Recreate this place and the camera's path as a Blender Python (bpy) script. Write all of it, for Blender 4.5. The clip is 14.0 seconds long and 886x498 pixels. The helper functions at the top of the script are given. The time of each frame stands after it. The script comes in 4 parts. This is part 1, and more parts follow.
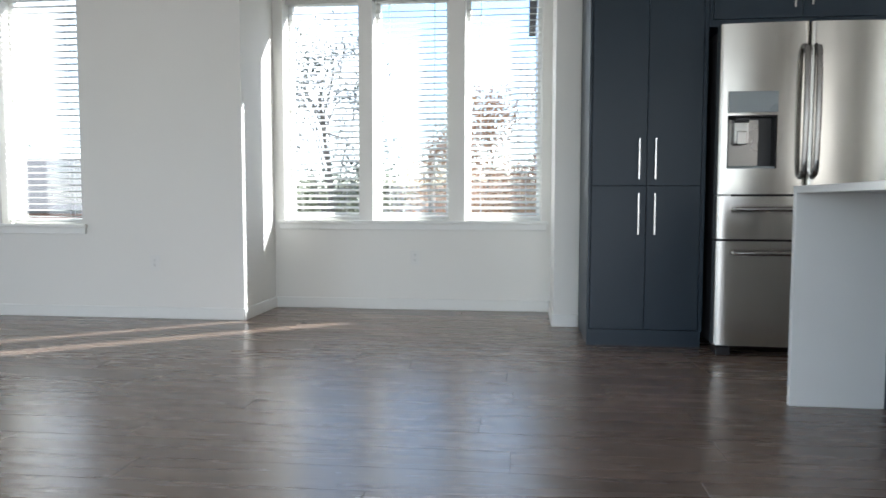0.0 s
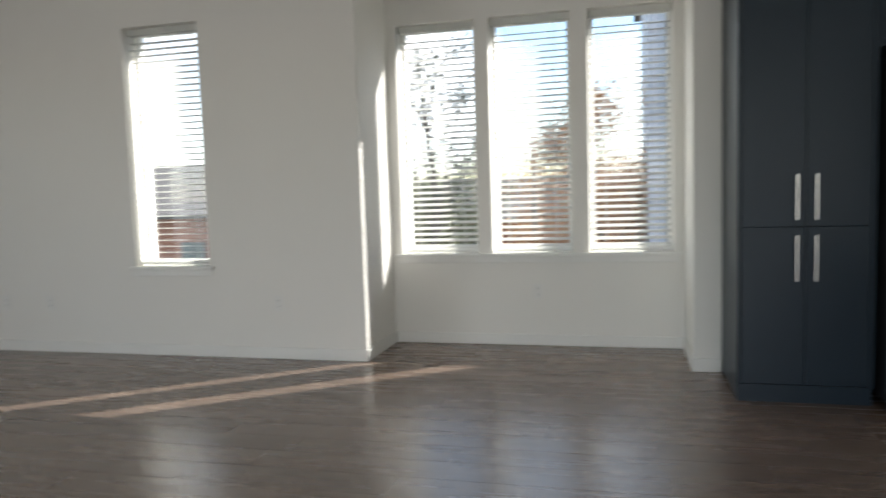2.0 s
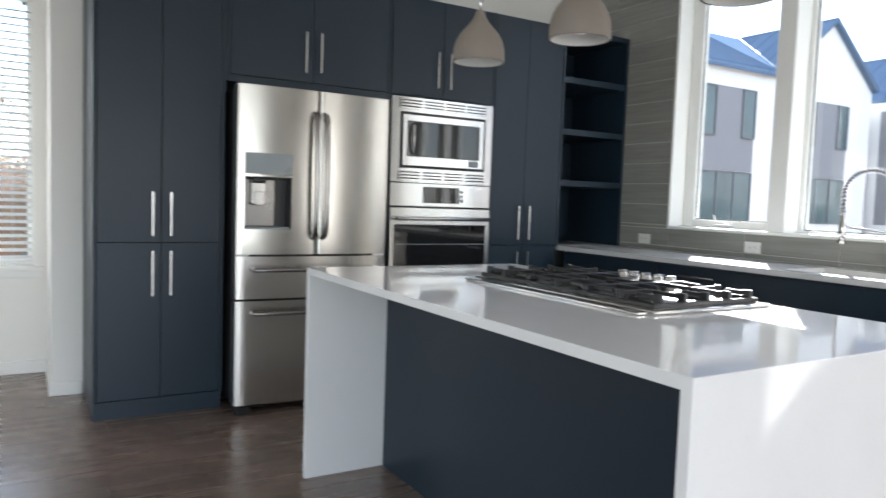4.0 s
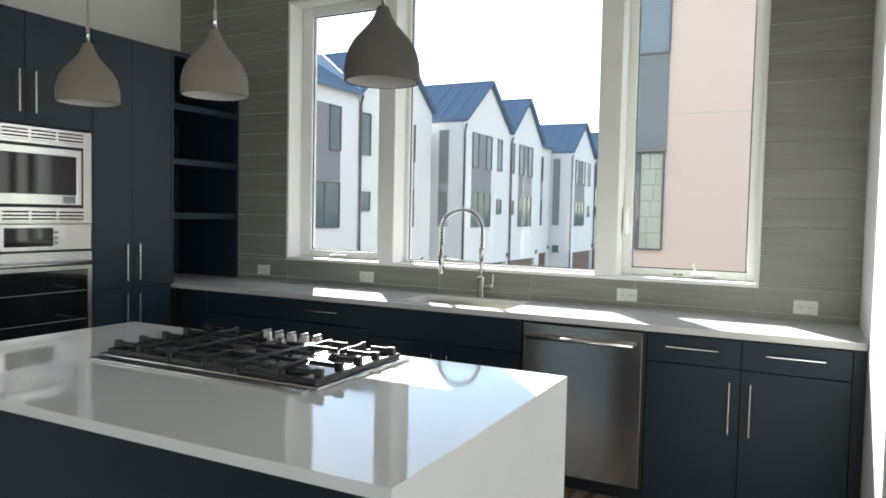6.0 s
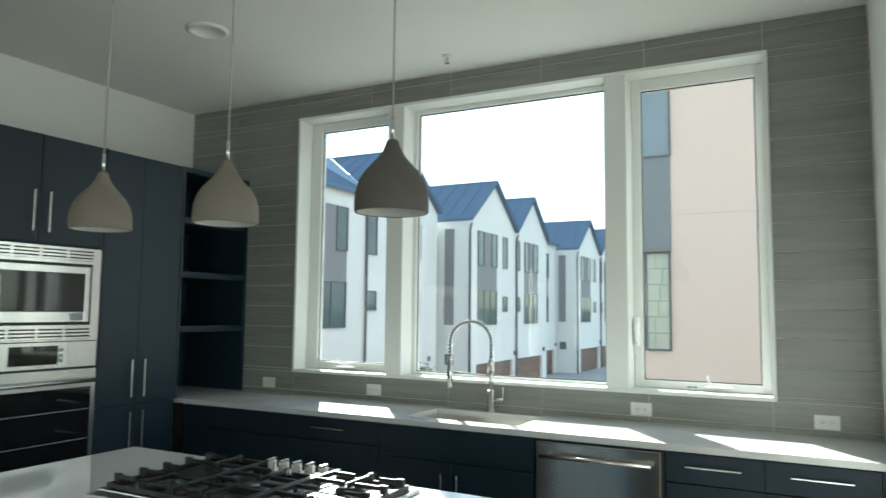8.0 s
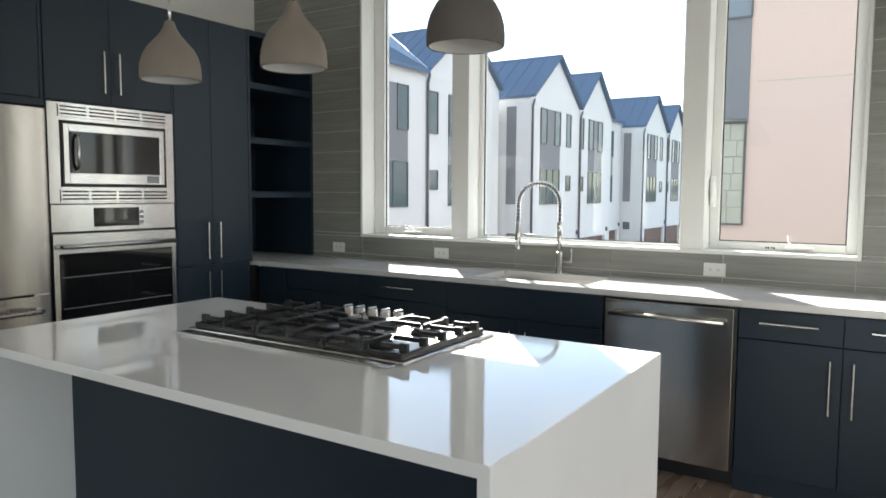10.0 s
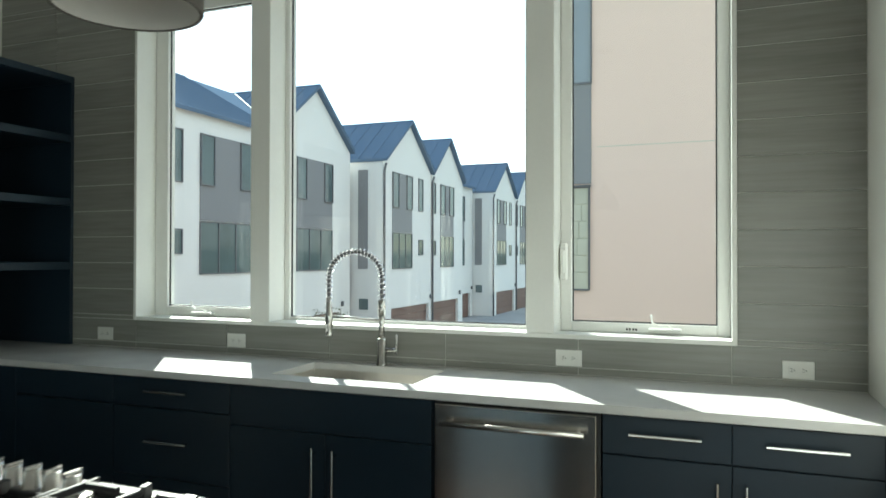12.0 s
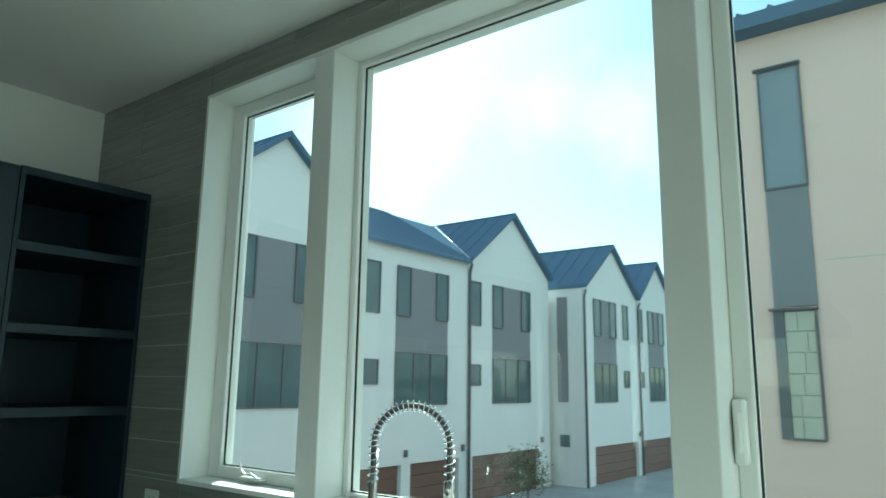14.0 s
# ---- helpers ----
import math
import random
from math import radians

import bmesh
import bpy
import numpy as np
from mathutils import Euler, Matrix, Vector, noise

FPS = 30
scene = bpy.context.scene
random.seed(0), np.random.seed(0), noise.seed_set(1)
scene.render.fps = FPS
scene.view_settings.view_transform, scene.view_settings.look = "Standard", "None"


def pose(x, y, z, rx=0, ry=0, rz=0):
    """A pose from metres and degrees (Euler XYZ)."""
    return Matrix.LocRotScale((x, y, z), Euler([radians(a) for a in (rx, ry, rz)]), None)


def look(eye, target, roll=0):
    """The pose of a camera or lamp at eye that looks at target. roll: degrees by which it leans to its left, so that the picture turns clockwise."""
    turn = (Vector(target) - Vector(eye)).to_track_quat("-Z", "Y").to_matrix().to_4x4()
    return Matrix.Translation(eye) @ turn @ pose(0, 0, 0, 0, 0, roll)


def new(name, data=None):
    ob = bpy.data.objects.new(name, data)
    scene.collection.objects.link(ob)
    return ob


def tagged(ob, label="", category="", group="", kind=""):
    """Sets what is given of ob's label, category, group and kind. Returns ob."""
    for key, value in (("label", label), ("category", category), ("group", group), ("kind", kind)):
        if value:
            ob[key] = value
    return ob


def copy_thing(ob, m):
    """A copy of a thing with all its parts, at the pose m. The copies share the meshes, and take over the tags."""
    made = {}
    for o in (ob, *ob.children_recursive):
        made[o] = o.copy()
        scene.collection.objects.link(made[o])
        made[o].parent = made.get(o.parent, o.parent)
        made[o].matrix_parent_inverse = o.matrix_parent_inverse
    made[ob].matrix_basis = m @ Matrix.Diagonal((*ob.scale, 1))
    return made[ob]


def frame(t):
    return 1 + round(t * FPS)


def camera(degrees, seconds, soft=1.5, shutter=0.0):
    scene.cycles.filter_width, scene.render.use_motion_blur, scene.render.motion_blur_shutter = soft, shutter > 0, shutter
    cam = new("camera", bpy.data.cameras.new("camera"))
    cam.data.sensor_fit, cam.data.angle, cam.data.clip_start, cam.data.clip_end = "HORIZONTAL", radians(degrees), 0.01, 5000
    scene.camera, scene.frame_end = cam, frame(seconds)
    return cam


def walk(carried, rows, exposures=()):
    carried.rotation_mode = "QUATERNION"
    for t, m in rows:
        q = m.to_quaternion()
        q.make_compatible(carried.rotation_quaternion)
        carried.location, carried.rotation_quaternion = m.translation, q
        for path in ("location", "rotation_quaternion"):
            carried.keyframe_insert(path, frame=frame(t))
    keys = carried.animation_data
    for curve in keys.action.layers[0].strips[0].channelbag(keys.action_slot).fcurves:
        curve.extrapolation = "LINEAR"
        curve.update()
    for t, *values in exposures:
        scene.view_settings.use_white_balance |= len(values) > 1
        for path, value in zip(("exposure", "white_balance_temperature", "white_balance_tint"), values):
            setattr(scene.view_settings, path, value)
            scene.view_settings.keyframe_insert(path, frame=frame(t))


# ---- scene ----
cam = camera(64.1, 14.0, shutter=0.3)

PATH = [
    (0, (0.496, 0.896, 0.846), (0.269, 2.879, 0.714), 0.1),
    (0.5, (0.535, 1.02, 0.958), (0.07, 2.96, 0.799), -1.7),
    (1, (0.377, 1.062, 1.095), (-0.449, 2.873, 0.905), -2.4),
    (1.5, (0.337, 1.118, 1.106), (-0.6, 2.876, 0.926), -2.5),
    (2, (0.293, 1.095, 1.188), (-0.208, 3.024, 1.024), -1.8),
    (2.5, (0.329, 1.046, 1.218), (0.345, 3.042, 1.088), -2.3),
    (3, (0.424, 1.016, 1.219), (0.864, 2.964, 1.1), 0.5),
    (3.5, (0.447, 1.012, 1.212), (1.242, 2.844, 1.103), 2.3),
    (4, (0.553, 1.096, 1.221), (1.577, 2.808, 1.084), 2.0),
    (4.2, (0.604, 1.127, 1.254), (1.755, 2.753, 1.085), 1.7),
    (6.3, (0.472, 1.281, 1.454), (2.29, 2.112, 1.41), 1.1),
    (6.5, (0.468, 1.266, 1.476), (2.306, 2.055, 1.477), 1.0),
    (7, (0.463, 1.258, 1.519), (2.304, 2.025, 1.661), 0.8),
    (7.5, (0.478, 1.266, 1.532), (2.293, 2.085, 1.72), 0.6),
    (8, (0.498, 1.299, 1.524), (2.261, 2.227, 1.698), 0.6),
    (8.2, (0.508, 1.318, 1.517), (2.225, 2.33, 1.678), 0.6),
    (10.3, (0.523, 1.365, 1.386), (2.227, 2.385, 1.15), 0.5),
    (10.5, (0.577, 1.374, 1.377), (2.325, 2.308, 1.112), 0.7),
    (11, (0.821, 1.429, 1.37), (2.59, 2.345, 1.199), -2.2),
    (11.5, (1.107, 1.499, 1.378), (2.911, 2.352, 1.244), -1.3),
    (12, (1.438, 1.572, 1.438), (3.304, 2.291, 1.459), 0.1),
    (12.5, (1.797, 1.6, 1.487), (3.572, 2.501, 1.68), 0.3),
    (13, (2.064, 1.633, 1.519), (3.78, 2.616, 1.815), -0.4),
    (13.5, (2.32, 1.702, 1.56), (3.981, 2.739, 1.967), 0.3),
    (14, (2.649, 1.661, 1.528), (4.198, 2.869, 1.905), 0.8),
]
EXPOSURE = [(0.0, 2.25, 5800, 10), (0.7, 2.1, 6150, 10), (1.5, 1.6, 6300, 12), (2.2, 1.88, 6300, 10), (3.0, 2.2, 6200, 11), (4.0, 2.55, 5950, 12),
            (6.5, 1.9, 6200, 1), (7.0, 1.85, 6150, -8), (8.0, 1.95, 5950, -5), (10.5, 2.05, 6300, 10), (11.6, 1.9, 6250, 6), (12.0, 1.75, 6150, -5), (12.5, 1.6, 6150, -15), (14.0, 1.3, 5400, -24)]
walk(cam, [(t, look(eye, aim, roll)) for t, eye, aim, roll in PATH], EXPOSURE)

# world and sun
SUN_DIR = Vector((0.675, 0.506, 0.537)).normalized()
world = bpy.data.worlds.new("sky")
scene.world = world
world.use_nodes = True
wn, wl = world.node_tree.nodes, world.node_tree.links
sky = wn.new("ShaderNodeTexSky")
sky.sky_type = "NISHITA"
sky.sun_disc = False
sky.sun_elevation = math.asin(SUN_DIR.z)
sky.sun_rotation = math.atan2(SUN_DIR.x, SUN_DIR.y)
sky.air_density, sky.dust_density = 1.0, 0.25
cloud_tc = wn.new("ShaderNodeTexCoord")
cloud = wn.new("ShaderNodeTexNoise")
cloud.inputs["Scale"].default_value, cloud.inputs["Detail"].default_value = 3.2, 7
cloud_ramp = wn.new("ShaderNodeValToRGB")
cloud_ramp.color_ramp.elements[0].position, cloud_ramp.color_ramp.elements[1].position = 0.44, 0.66
cloud_mix = wn.new("ShaderNodeMix")
cloud_mix.data_type = "RGBA"
cloud_mix.inputs[7].default_value = (9.0, 9.0, 9.2, 1)
wl.new(cloud_tc.outputs["Generated"], cloud.inputs["Vector"])
wl.new(cloud.outputs["Fac"], cloud_ramp.inputs["Fac"])
wl.new(cloud_ramp.outputs["Color"], cloud_mix.inputs[0])
wl.new(sky.outputs["Color"], cloud_mix.inputs[6])
wl.new(cloud_mix.outputs[2], wn["Background"].inputs["Color"])
wn["Background"].inputs["Strength"].default_value = 0.09
sun = new("sun", bpy.data.lights.new("sun", "SUN"))
sun.data.energy, sun.data.angle, sun.data.color = 5.0, radians(0.3), (1.0, 0.95, 0.87)
sun.matrix_world = look(SUN_DIR * 30, (0, 0, 0))

# fill lamps added in the unseen south and west openings to brighten the room
for eye, aim, wide, watts in (((0.35, -3.30, 1.25), (0.35, 2.0, 1.25), 5.0, 12.0), ((-6.32, -0.4, 1.25), (0, -0.4, 1.25), 3.9, 20.0)):
    day = new("daylight", bpy.data.lights.new("daylight", "AREA"))
    day.data.shape, day.data.size, day.data.size_y, day.data.energy, day.data.color = "RECTANGLE", wide, 2.35, watts, (1.0, 0.98, 0.95)
    day.matrix_world = look(eye, aim)


# materials
def material(name, color, rough=0.5, metal=0.0, var=0.08, scale=6.0, stretch=(1, 1, 1), bump=0.1, fine=60.0,
             random_var=0.0, color2=None, coords="Object", spec=0.5, rough_var=0.1):
    """Two scales of variation in colour, roughness and relief."""
    m = bpy.data.materials.new(name)
    m.use_nodes = True
    n, l = m.node_tree.nodes, m.node_tree.links
    b = n["Principled BSDF"]
    tc, mp = n.new("ShaderNodeTexCoord"), n.new("ShaderNodeMapping")
    mp.inputs["Scale"].default_value = stretch
    l.new(tc.outputs[coords], mp.inputs["Vector"])
    big, small = n.new("ShaderNodeTexNoise"), n.new("ShaderNodeTexNoise")
    big.inputs["Scale"].default_value, big.inputs["Detail"].default_value = scale, 4
    small.inputs["Scale"].default_value, small.inputs["Detail"].default_value = fine, 3
    l.new(mp.outputs[0], big.inputs["Vector"])
    l.new(mp.outputs[0], small.inputs["Vector"])
    if random_var:
        info, add = n.new("ShaderNodeObjectInfo"), n.new("ShaderNodeVectorMath")
        sc = n.new("ShaderNodeVectorMath")
        sc.operation = "SCALE"
        sc.inputs["Scale"].default_value = 37.0
        l.new(info.outputs["Random"], sc.inputs[0])
        l.new(tc.outputs[coords], add.inputs[0])
        l.new(sc.outputs[0], add.inputs[1])
        l.new(add.outputs[0], mp.inputs["Vector"])
    mix = n.new("ShaderNodeMath")
    mix.operation = "MULTIPLY_ADD"
    mix.inputs[1].default_value = 0.4
    l.new(small.outputs["Fac"], mix.inputs[0])
    part_big = n.new("ShaderNodeMath")
    part_big.operation = "MULTIPLY"
    part_big.inputs[1].default_value = 0.6
    l.new(big.outputs["Fac"], part_big.inputs[0])
    l.new(part_big.outputs[0], mix.inputs[2])
    ramp = n.new("ShaderNodeValToRGB")
    c2 = color2 or [c * (1 + var) for c in color]
    c1 = [c * (1 - var) for c in color] if not color2 else color
    ramp.color_ramp.elements[0].position, ramp.color_ramp.elements[1].position = 0.32, 0.68
    ramp.color_ramp.elements[0].color, ramp.color_ramp.elements[1].color = (*c1, 1), (*c2, 1)
    l.new(mix.outputs[0], ramp.inputs["Fac"])
    out = ramp.outputs["Color"]
    if random_var:
        hsv, mr = n.new("ShaderNodeHueSaturation"), n.new("ShaderNodeMapRange")
        mr.inputs["To Min"].default_value, mr.inputs["To Max"].default_value = 1 - random_var, 1 + random_var
        l.new(info.outputs["Random"], mr.inputs["Value"])
        l.new(mr.outputs[0], hsv.inputs["Value"])
        l.new(out, hsv.inputs["Color"])
        out = hsv.outputs["Color"]
    l.new(out, b.inputs["Base Color"])
    rr = n.new("ShaderNodeMapRange")
    rr.inputs["To Min"].default_value, rr.inputs["To Max"].default_value = max(rough - rough_var, 0.02), min(rough + rough_var, 1)
    l.new(big.outputs["Fac"], rr.inputs["Value"])
    l.new(rr.outputs[0], b.inputs["Roughness"])
    b.inputs["Metallic"].default_value = metal
    b.inputs["Specular IOR Level"].default_value = spec
    if bump:
        bp = n.new("ShaderNodeBump")
        bp.inputs["Strength"].default_value, bp.inputs["Distance"].default_value = bump, 0.003
        l.new(mix.outputs[0], bp.inputs["Height"])
        l.new(bp.outputs[0], b.inputs["Normal"])
    return m


def glass_material(name, tint=(1, 1, 1), rough=0.0):
    """Thin clear pane: see-through with a faint gloss."""
    m = bpy.data.materials.new(name)
    m.use_nodes = True
    n, l = m.node_tree.nodes, m.node_tree.links
    n.remove(n["Principled BSDF"])
    tr, gl, mx = (n.new("ShaderNode" + k) for k in ("BsdfTransparent", "BsdfGlossy", "MixShader"))
    tr.inputs["Color"].default_value = (*tint, 1)
    gl.inputs["Roughness"].default_value = rough
    mx.inputs[0].default_value = 0.035
    l.new(tr.outputs[0], mx.inputs[1])
    l.new(gl.outputs[0], mx.inputs[2])
    l.new(mx.outputs[0], n["Material Output"].inputs["Surface"])
    return m


M_WALL = material("white_wall_paint", (0.80, 0.79, 0.75), 0.75, var=0.015, scale=1.5, bump=0.06, fine=220)
M_CEIL = material("ceiling_paint", (0.80, 0.79, 0.76), 0.85, var=0.015, scale=1.5, bump=0.05, fine=160)
M_TRIM = material("white_trim_paint", (0.80, 0.80, 0.77), 0.4, var=0.02, scale=3, bump=0.02)
M_FLOOR = material("stained_oak_plank", (0.165, 0.117, 0.089), 0.27, color2=(0.212, 0.155, 0.120), scale=1.6, stretch=(0.7, 8, 8),
                   bump=0.03, fine=14, random_var=0.10, rough_var=0.05, spec=1.0)
M_GAP = material("dark_plank_joint", (0.06, 0.048, 0.038), 0.8)
M_CAB = material("slate_blue_cabinet_paint", (0.011, 0.0225, 0.036), 0.40, var=0.06, scale=2, bump=0.02, fine=120, rough_var=0.05, spec=0.38)
M_CABIN = material("cabinet_inside", (0.022, 0.03, 0.036), 0.6, var=0.05, bump=0.02)
M_STEEL = material("brushed_steel", (0.58, 0.56, 0.52), 0.22, metal=1.0, var=0.05, scale=2.0, stretch=(40, 40, 0.6), bump=0.03, fine=20, rough_var=0.05)
M_STEELH = material("brushed_steel_across", (0.60, 0.59, 0.57), 0.2, metal=1.0, var=0.025, scale=2.0, stretch=(0.6, 0.6, 25), bump=0.0, fine=20, rough_var=0.05)
for grained in (M_STEEL, M_STEELH):
    gn, gl_ = grained.node_tree.nodes, grained.node_tree.links
    tangent = gn.new("ShaderNodeTangent")
    tangent.direction_type, tangent.axis = "RADIAL", "Z"
    gl_.new(tangent.outputs[0], gn["Principled BSDF"].inputs["Tangent"])
    gn["Principled BSDF"].inputs["Anisotropic"].default_value = 0.85
    gn["Principled BSDF"].inputs["Anisotropic Rotation"].default_value = 0.25
M_SINK = material("satin_sink_steel", (0.66, 0.64, 0.60), 0.42, metal=1.0, var=0.04, scale=8, bump=0.02)
M_NICKEL = material("satin_nickel", (0.62, 0.61, 0.59), 0.22, metal=1.0, var=0.03, bump=0)
M_CHROME = material("polished_chrome", (0.75, 0.75, 0.76), 0.08, metal=1.0, var=0.02, bump=0, rough_var=0.03)
M_QUARTZ = material("white_quartz", (0.80, 0.80, 0.79), 0.06, var=0.025, scale=4, bump=0.0, fine=300, rough_var=0.04)
M_QUARTZ2 = material("pale_grey_quartz", (0.62, 0.62, 0.61), 0.2, var=0.04, scale=5, bump=0.0, fine=300, rough_var=0.05)
M_TILE = material("grey_striated_tile", (0.20, 0.20, 0.182), 0.32, color2=(0.29, 0.288, 0.265), scale=1.6, stretch=(1, 0.9, 16), bump=0.12,
                  fine=5, random_var=0.06, coords="Object")
M_GROUT = material("pale_grout", (0.60, 0.59, 0.56), 0.9, var=0.05)
M_BLACK = material("black_plastic", (0.012, 0.012, 0.013), 0.4, var=0.1, bump=0.02)
M_IRON = material("cast_iron", (0.020, 0.020, 0.021), 0.36, var=0.15, scale=30, bump=0.15, fine=250)
M_STEELW = material("satin_steel_well", (0.36, 0.35, 0.34), 0.34, metal=1.0, var=0.05, scale=5, bump=0.02)
M_DARKGLASS = material("black_oven_glass", (0.006, 0.006, 0.007), 0.05, var=0.05, bump=0, rough_var=0.02)
M_GREYPLATE = material("grey_control_panel", (0.25, 0.28, 0.29), 0.3, var=0.04, bump=0)
M_PENDANT = material("taupe_pendant_plaster", (0.23, 0.20, 0.17), 0.75, var=0.05, scale=8, bump=0.12, fine=180)
# the same taupe with the dark of backlighting put into its colour
M_PENDBACKLIT = material("backlit_taupe_plaster", (0.115, 0.105, 0.095), 0.75, var=0.06, scale=8, bump=0.12, fine=180)
M_PENDIN = material("white_pendant_lining", (0.72, 0.71, 0.68), 0.4, var=0.02, bump=0)
M_PLASTIC = material("white_plastic", (0.78, 0.78, 0.75), 0.35, var=0.015, bump=0)
M_SLAT = material("white_blind_slat", (0.80, 0.80, 0.78), 0.5, var=0.02, bump=0)
sn, sl = M_SLAT.node_tree.nodes, M_SLAT.node_tree.links
slat_mix, slat_glow = sn.new("ShaderNodeMixShader"), sn.new("ShaderNodeBsdfTranslucent")
slat_glow.inputs["Color"].default_value = (0.85, 0.85, 0.82, 1)
slat_mix.inputs[0].default_value = 0.5
sl.new(sn["Principled BSDF"].outputs[0], slat_mix.inputs[1])
sl.new(slat_glow.outputs[0], slat_mix.inputs[2])
sl.new(slat_mix.outputs[0], sn["Material Output"].inputs["Surface"])
M_CORD = material("clear_grey_cord", (0.42, 0.41, 0.38), 0.35, var=0.03, bump=0)
M_GLASS = glass_material("window_glass", (0.97, 0.985, 0.975))
M_STUCCO = material("white_stucco", (0.66, 0.655, 0.64), 0.9, var=0.03, scale=0.7, bump=0.3, fine=40)
M_STUCCOW = material("warm_stucco", (0.66, 0.50, 0.43), 0.9, var=0.03, scale=0.5, bump=0.3, fine=40)
M_PALEBLUE = material("pale_blue_siding", (0.42, 0.45, 0.52), 0.7, var=0.04, scale=1, bump=0.1)
M_DARKSTEEL = material("dark_brushed_steel", (0.30, 0.285, 0.27), 0.25, metal=1.0, var=0.05, bump=0)
M_PANEL = material("grey_siding_panel", (0.20, 0.20, 0.21), 0.7, var=0.05, scale=1, bump=0.1)
M_ROOF = material("blue_grey_metal_roof", (0.11, 0.155, 0.225), 0.75, metal=0.0, var=0.08, scale=0.8, bump=0.05, spec=0.0)
M_PIPE = material("dark_downpipe", (0.10, 0.10, 0.11), 0.5, var=0.05)
M_GARAGE = material("brown_garage_door", (0.14, 0.075, 0.055), 0.55, var=0.12, scale=2, stretch=(0.5, 1, 8))
M_PANE = material("dark_window_pane", (0.085, 0.115, 0.12), 0.08, var=0.3, scale=0.8, bump=0, rough_var=0.02, spec=0.25)
M_FLASH = material("bright_metal_flashing", (0.62, 0.63, 0.64), 0.45, var=0.05)
# the grey-blue sky reflection is painted into this pane's base colour
M_PANEGREY = material("grey_sky_reflection_pane", (0.23, 0.255, 0.28), 0.15, var=0.08, scale=0.8, bump=0, rough_var=0.03, spec=0.4)
# colours the wall joints, and the limestone reflection on the neighbour's lower panes
M_STONE = material("limestone_joint_and_reflection", (0.45, 0.44, 0.36), 0.85, var=0.12, scale=4, bump=0.4)
M_ASPHALT = material("alley_concrete", (0.30, 0.31, 0.32), 0.85, var=0.15, scale=0.6, bump=0.3)
M_GRASS = material("dry_grass_ground", (0.10, 0.105, 0.085), 0.95, color2=(0.15, 0.15, 0.12), scale=0.3, bump=0.4, fine=12)
M_BRICK = material("red_brick", (0.28, 0.13, 0.09), 0.85, var=0.2, scale=3, stretch=(1, 1, 4), bump=0.3)
M_SHINGLE = material("grey_shingle", (0.13, 0.12, 0.115), 0.9, var=0.2, scale=4)
M_BARK = material("tree_bark", (0.15, 0.13, 0.11), 0.95, var=0.2, scale=6, stretch=(1, 1, 0.2), bump=0.5)
M_LEAFD = material("dark_green_leaf", (0.075, 0.085, 0.06), 0.6, var=0.35, scale=1.5, bump=0)
M_LEAFO = material("autumn_leaf", (0.32, 0.11, 0.05), 0.6, color2=(0.42, 0.23, 0.08), scale=0.9, bump=0)
M_LEAFG = material("olive_leaf", (0.09, 0.10, 0.045), 0.6, var=0.3, scale=1.5, bump=0)


# building blocks
def base_of(parent):
    v = Vector((0, 0, 0))
    while parent:
        v += parent.location
        parent = parent.parent
    return v


def finish(bm, name, mat, parent=None, smooth=False):
    """A mesh object from world-space geometry, hung under its thing."""
    off = base_of(parent)
    for v in bm.verts:
        v.co -= off
    me = bpy.data.meshes.new(name)
    bm.to_mesh(me)
    bm.free()
    if smooth:
        me.polygons.foreach_set("use_smooth", [True] * len(me.polygons))
    me.materials.append(mat)
    ob = new(name, me)
    ob.parent = parent
    return ob


def add_box(bm, b, bevel=0.0, seg=1):
    x0, x1, y0, y1, z0, z1 = b
    r = bmesh.ops.create_cube(bm, size=1.0, matrix=Matrix.LocRotScale(((x0 + x1) / 2, (y0 + y1) / 2, (z0 + z1) / 2), None,
                                                                     (abs(x1 - x0), abs(y1 - y0), abs(z1 - z0))))
    if bevel:
        edges = list({e for v in r["verts"] for e in v.link_edges})
        bmesh.ops.bevel(bm, geom=edges, offset=bevel, segments=seg, affect="EDGES", profile=0.5)


def boxes(name, bs, mat, parent=None, bevel=0.0, seg=1):
    bm = bmesh.new()
    for b in bs:
        add_box(bm, b, bevel, seg)
    return finish(bm, name, mat, parent)


def thing(name, loc, label, category, group="", kind=""):
    e = new(name)
    e.location = loc
    e.empty_display_size = 0.1
    return tagged(e, label, category, group, kind)


def add_tube(bm, pts, r, seg=8, caps=True, radii=None):
    """A round tube along points."""
    pts = [Vector(p) for p in pts]
    rings = []
    up = Vector((0.13, 0.31, 0.94)).normalized()
    for i, p in enumerate(pts):
        d = (pts[min(i + 1, len(pts) - 1)] - pts[max(i - 1, 0)]).normalized()
        if abs(d.dot(up)) > 0.98:
            up = Vector((1, 0, 0))
        u = (up - d * up.dot(d)).normalized()
        w = d.cross(u)
        up = u
        rr = radii[i] if radii else r
        rings.append([bm.verts.new(p + (u * math.cos(a) + w * math.sin(a)) * rr)
                      for a in (2 * math.pi * k / seg for k in range(seg))])
    for a, b in zip(rings, rings[1:]):
        for k in range(seg):
            bm.faces.new((a[k], a[(k + 1) % seg], b[(k + 1) % seg], b[k]))
    if caps:
        bm.faces.new(rings[0][::-1])
        bm.faces.new(rings[-1])


def tube(name, pts, r, mat, parent=None, seg=10, radii=None):
    bm = bmesh.new()
    add_tube(bm, pts, r, seg, radii=radii)
    ob = finish(bm, name, mat, parent, smooth=True)
    return ob


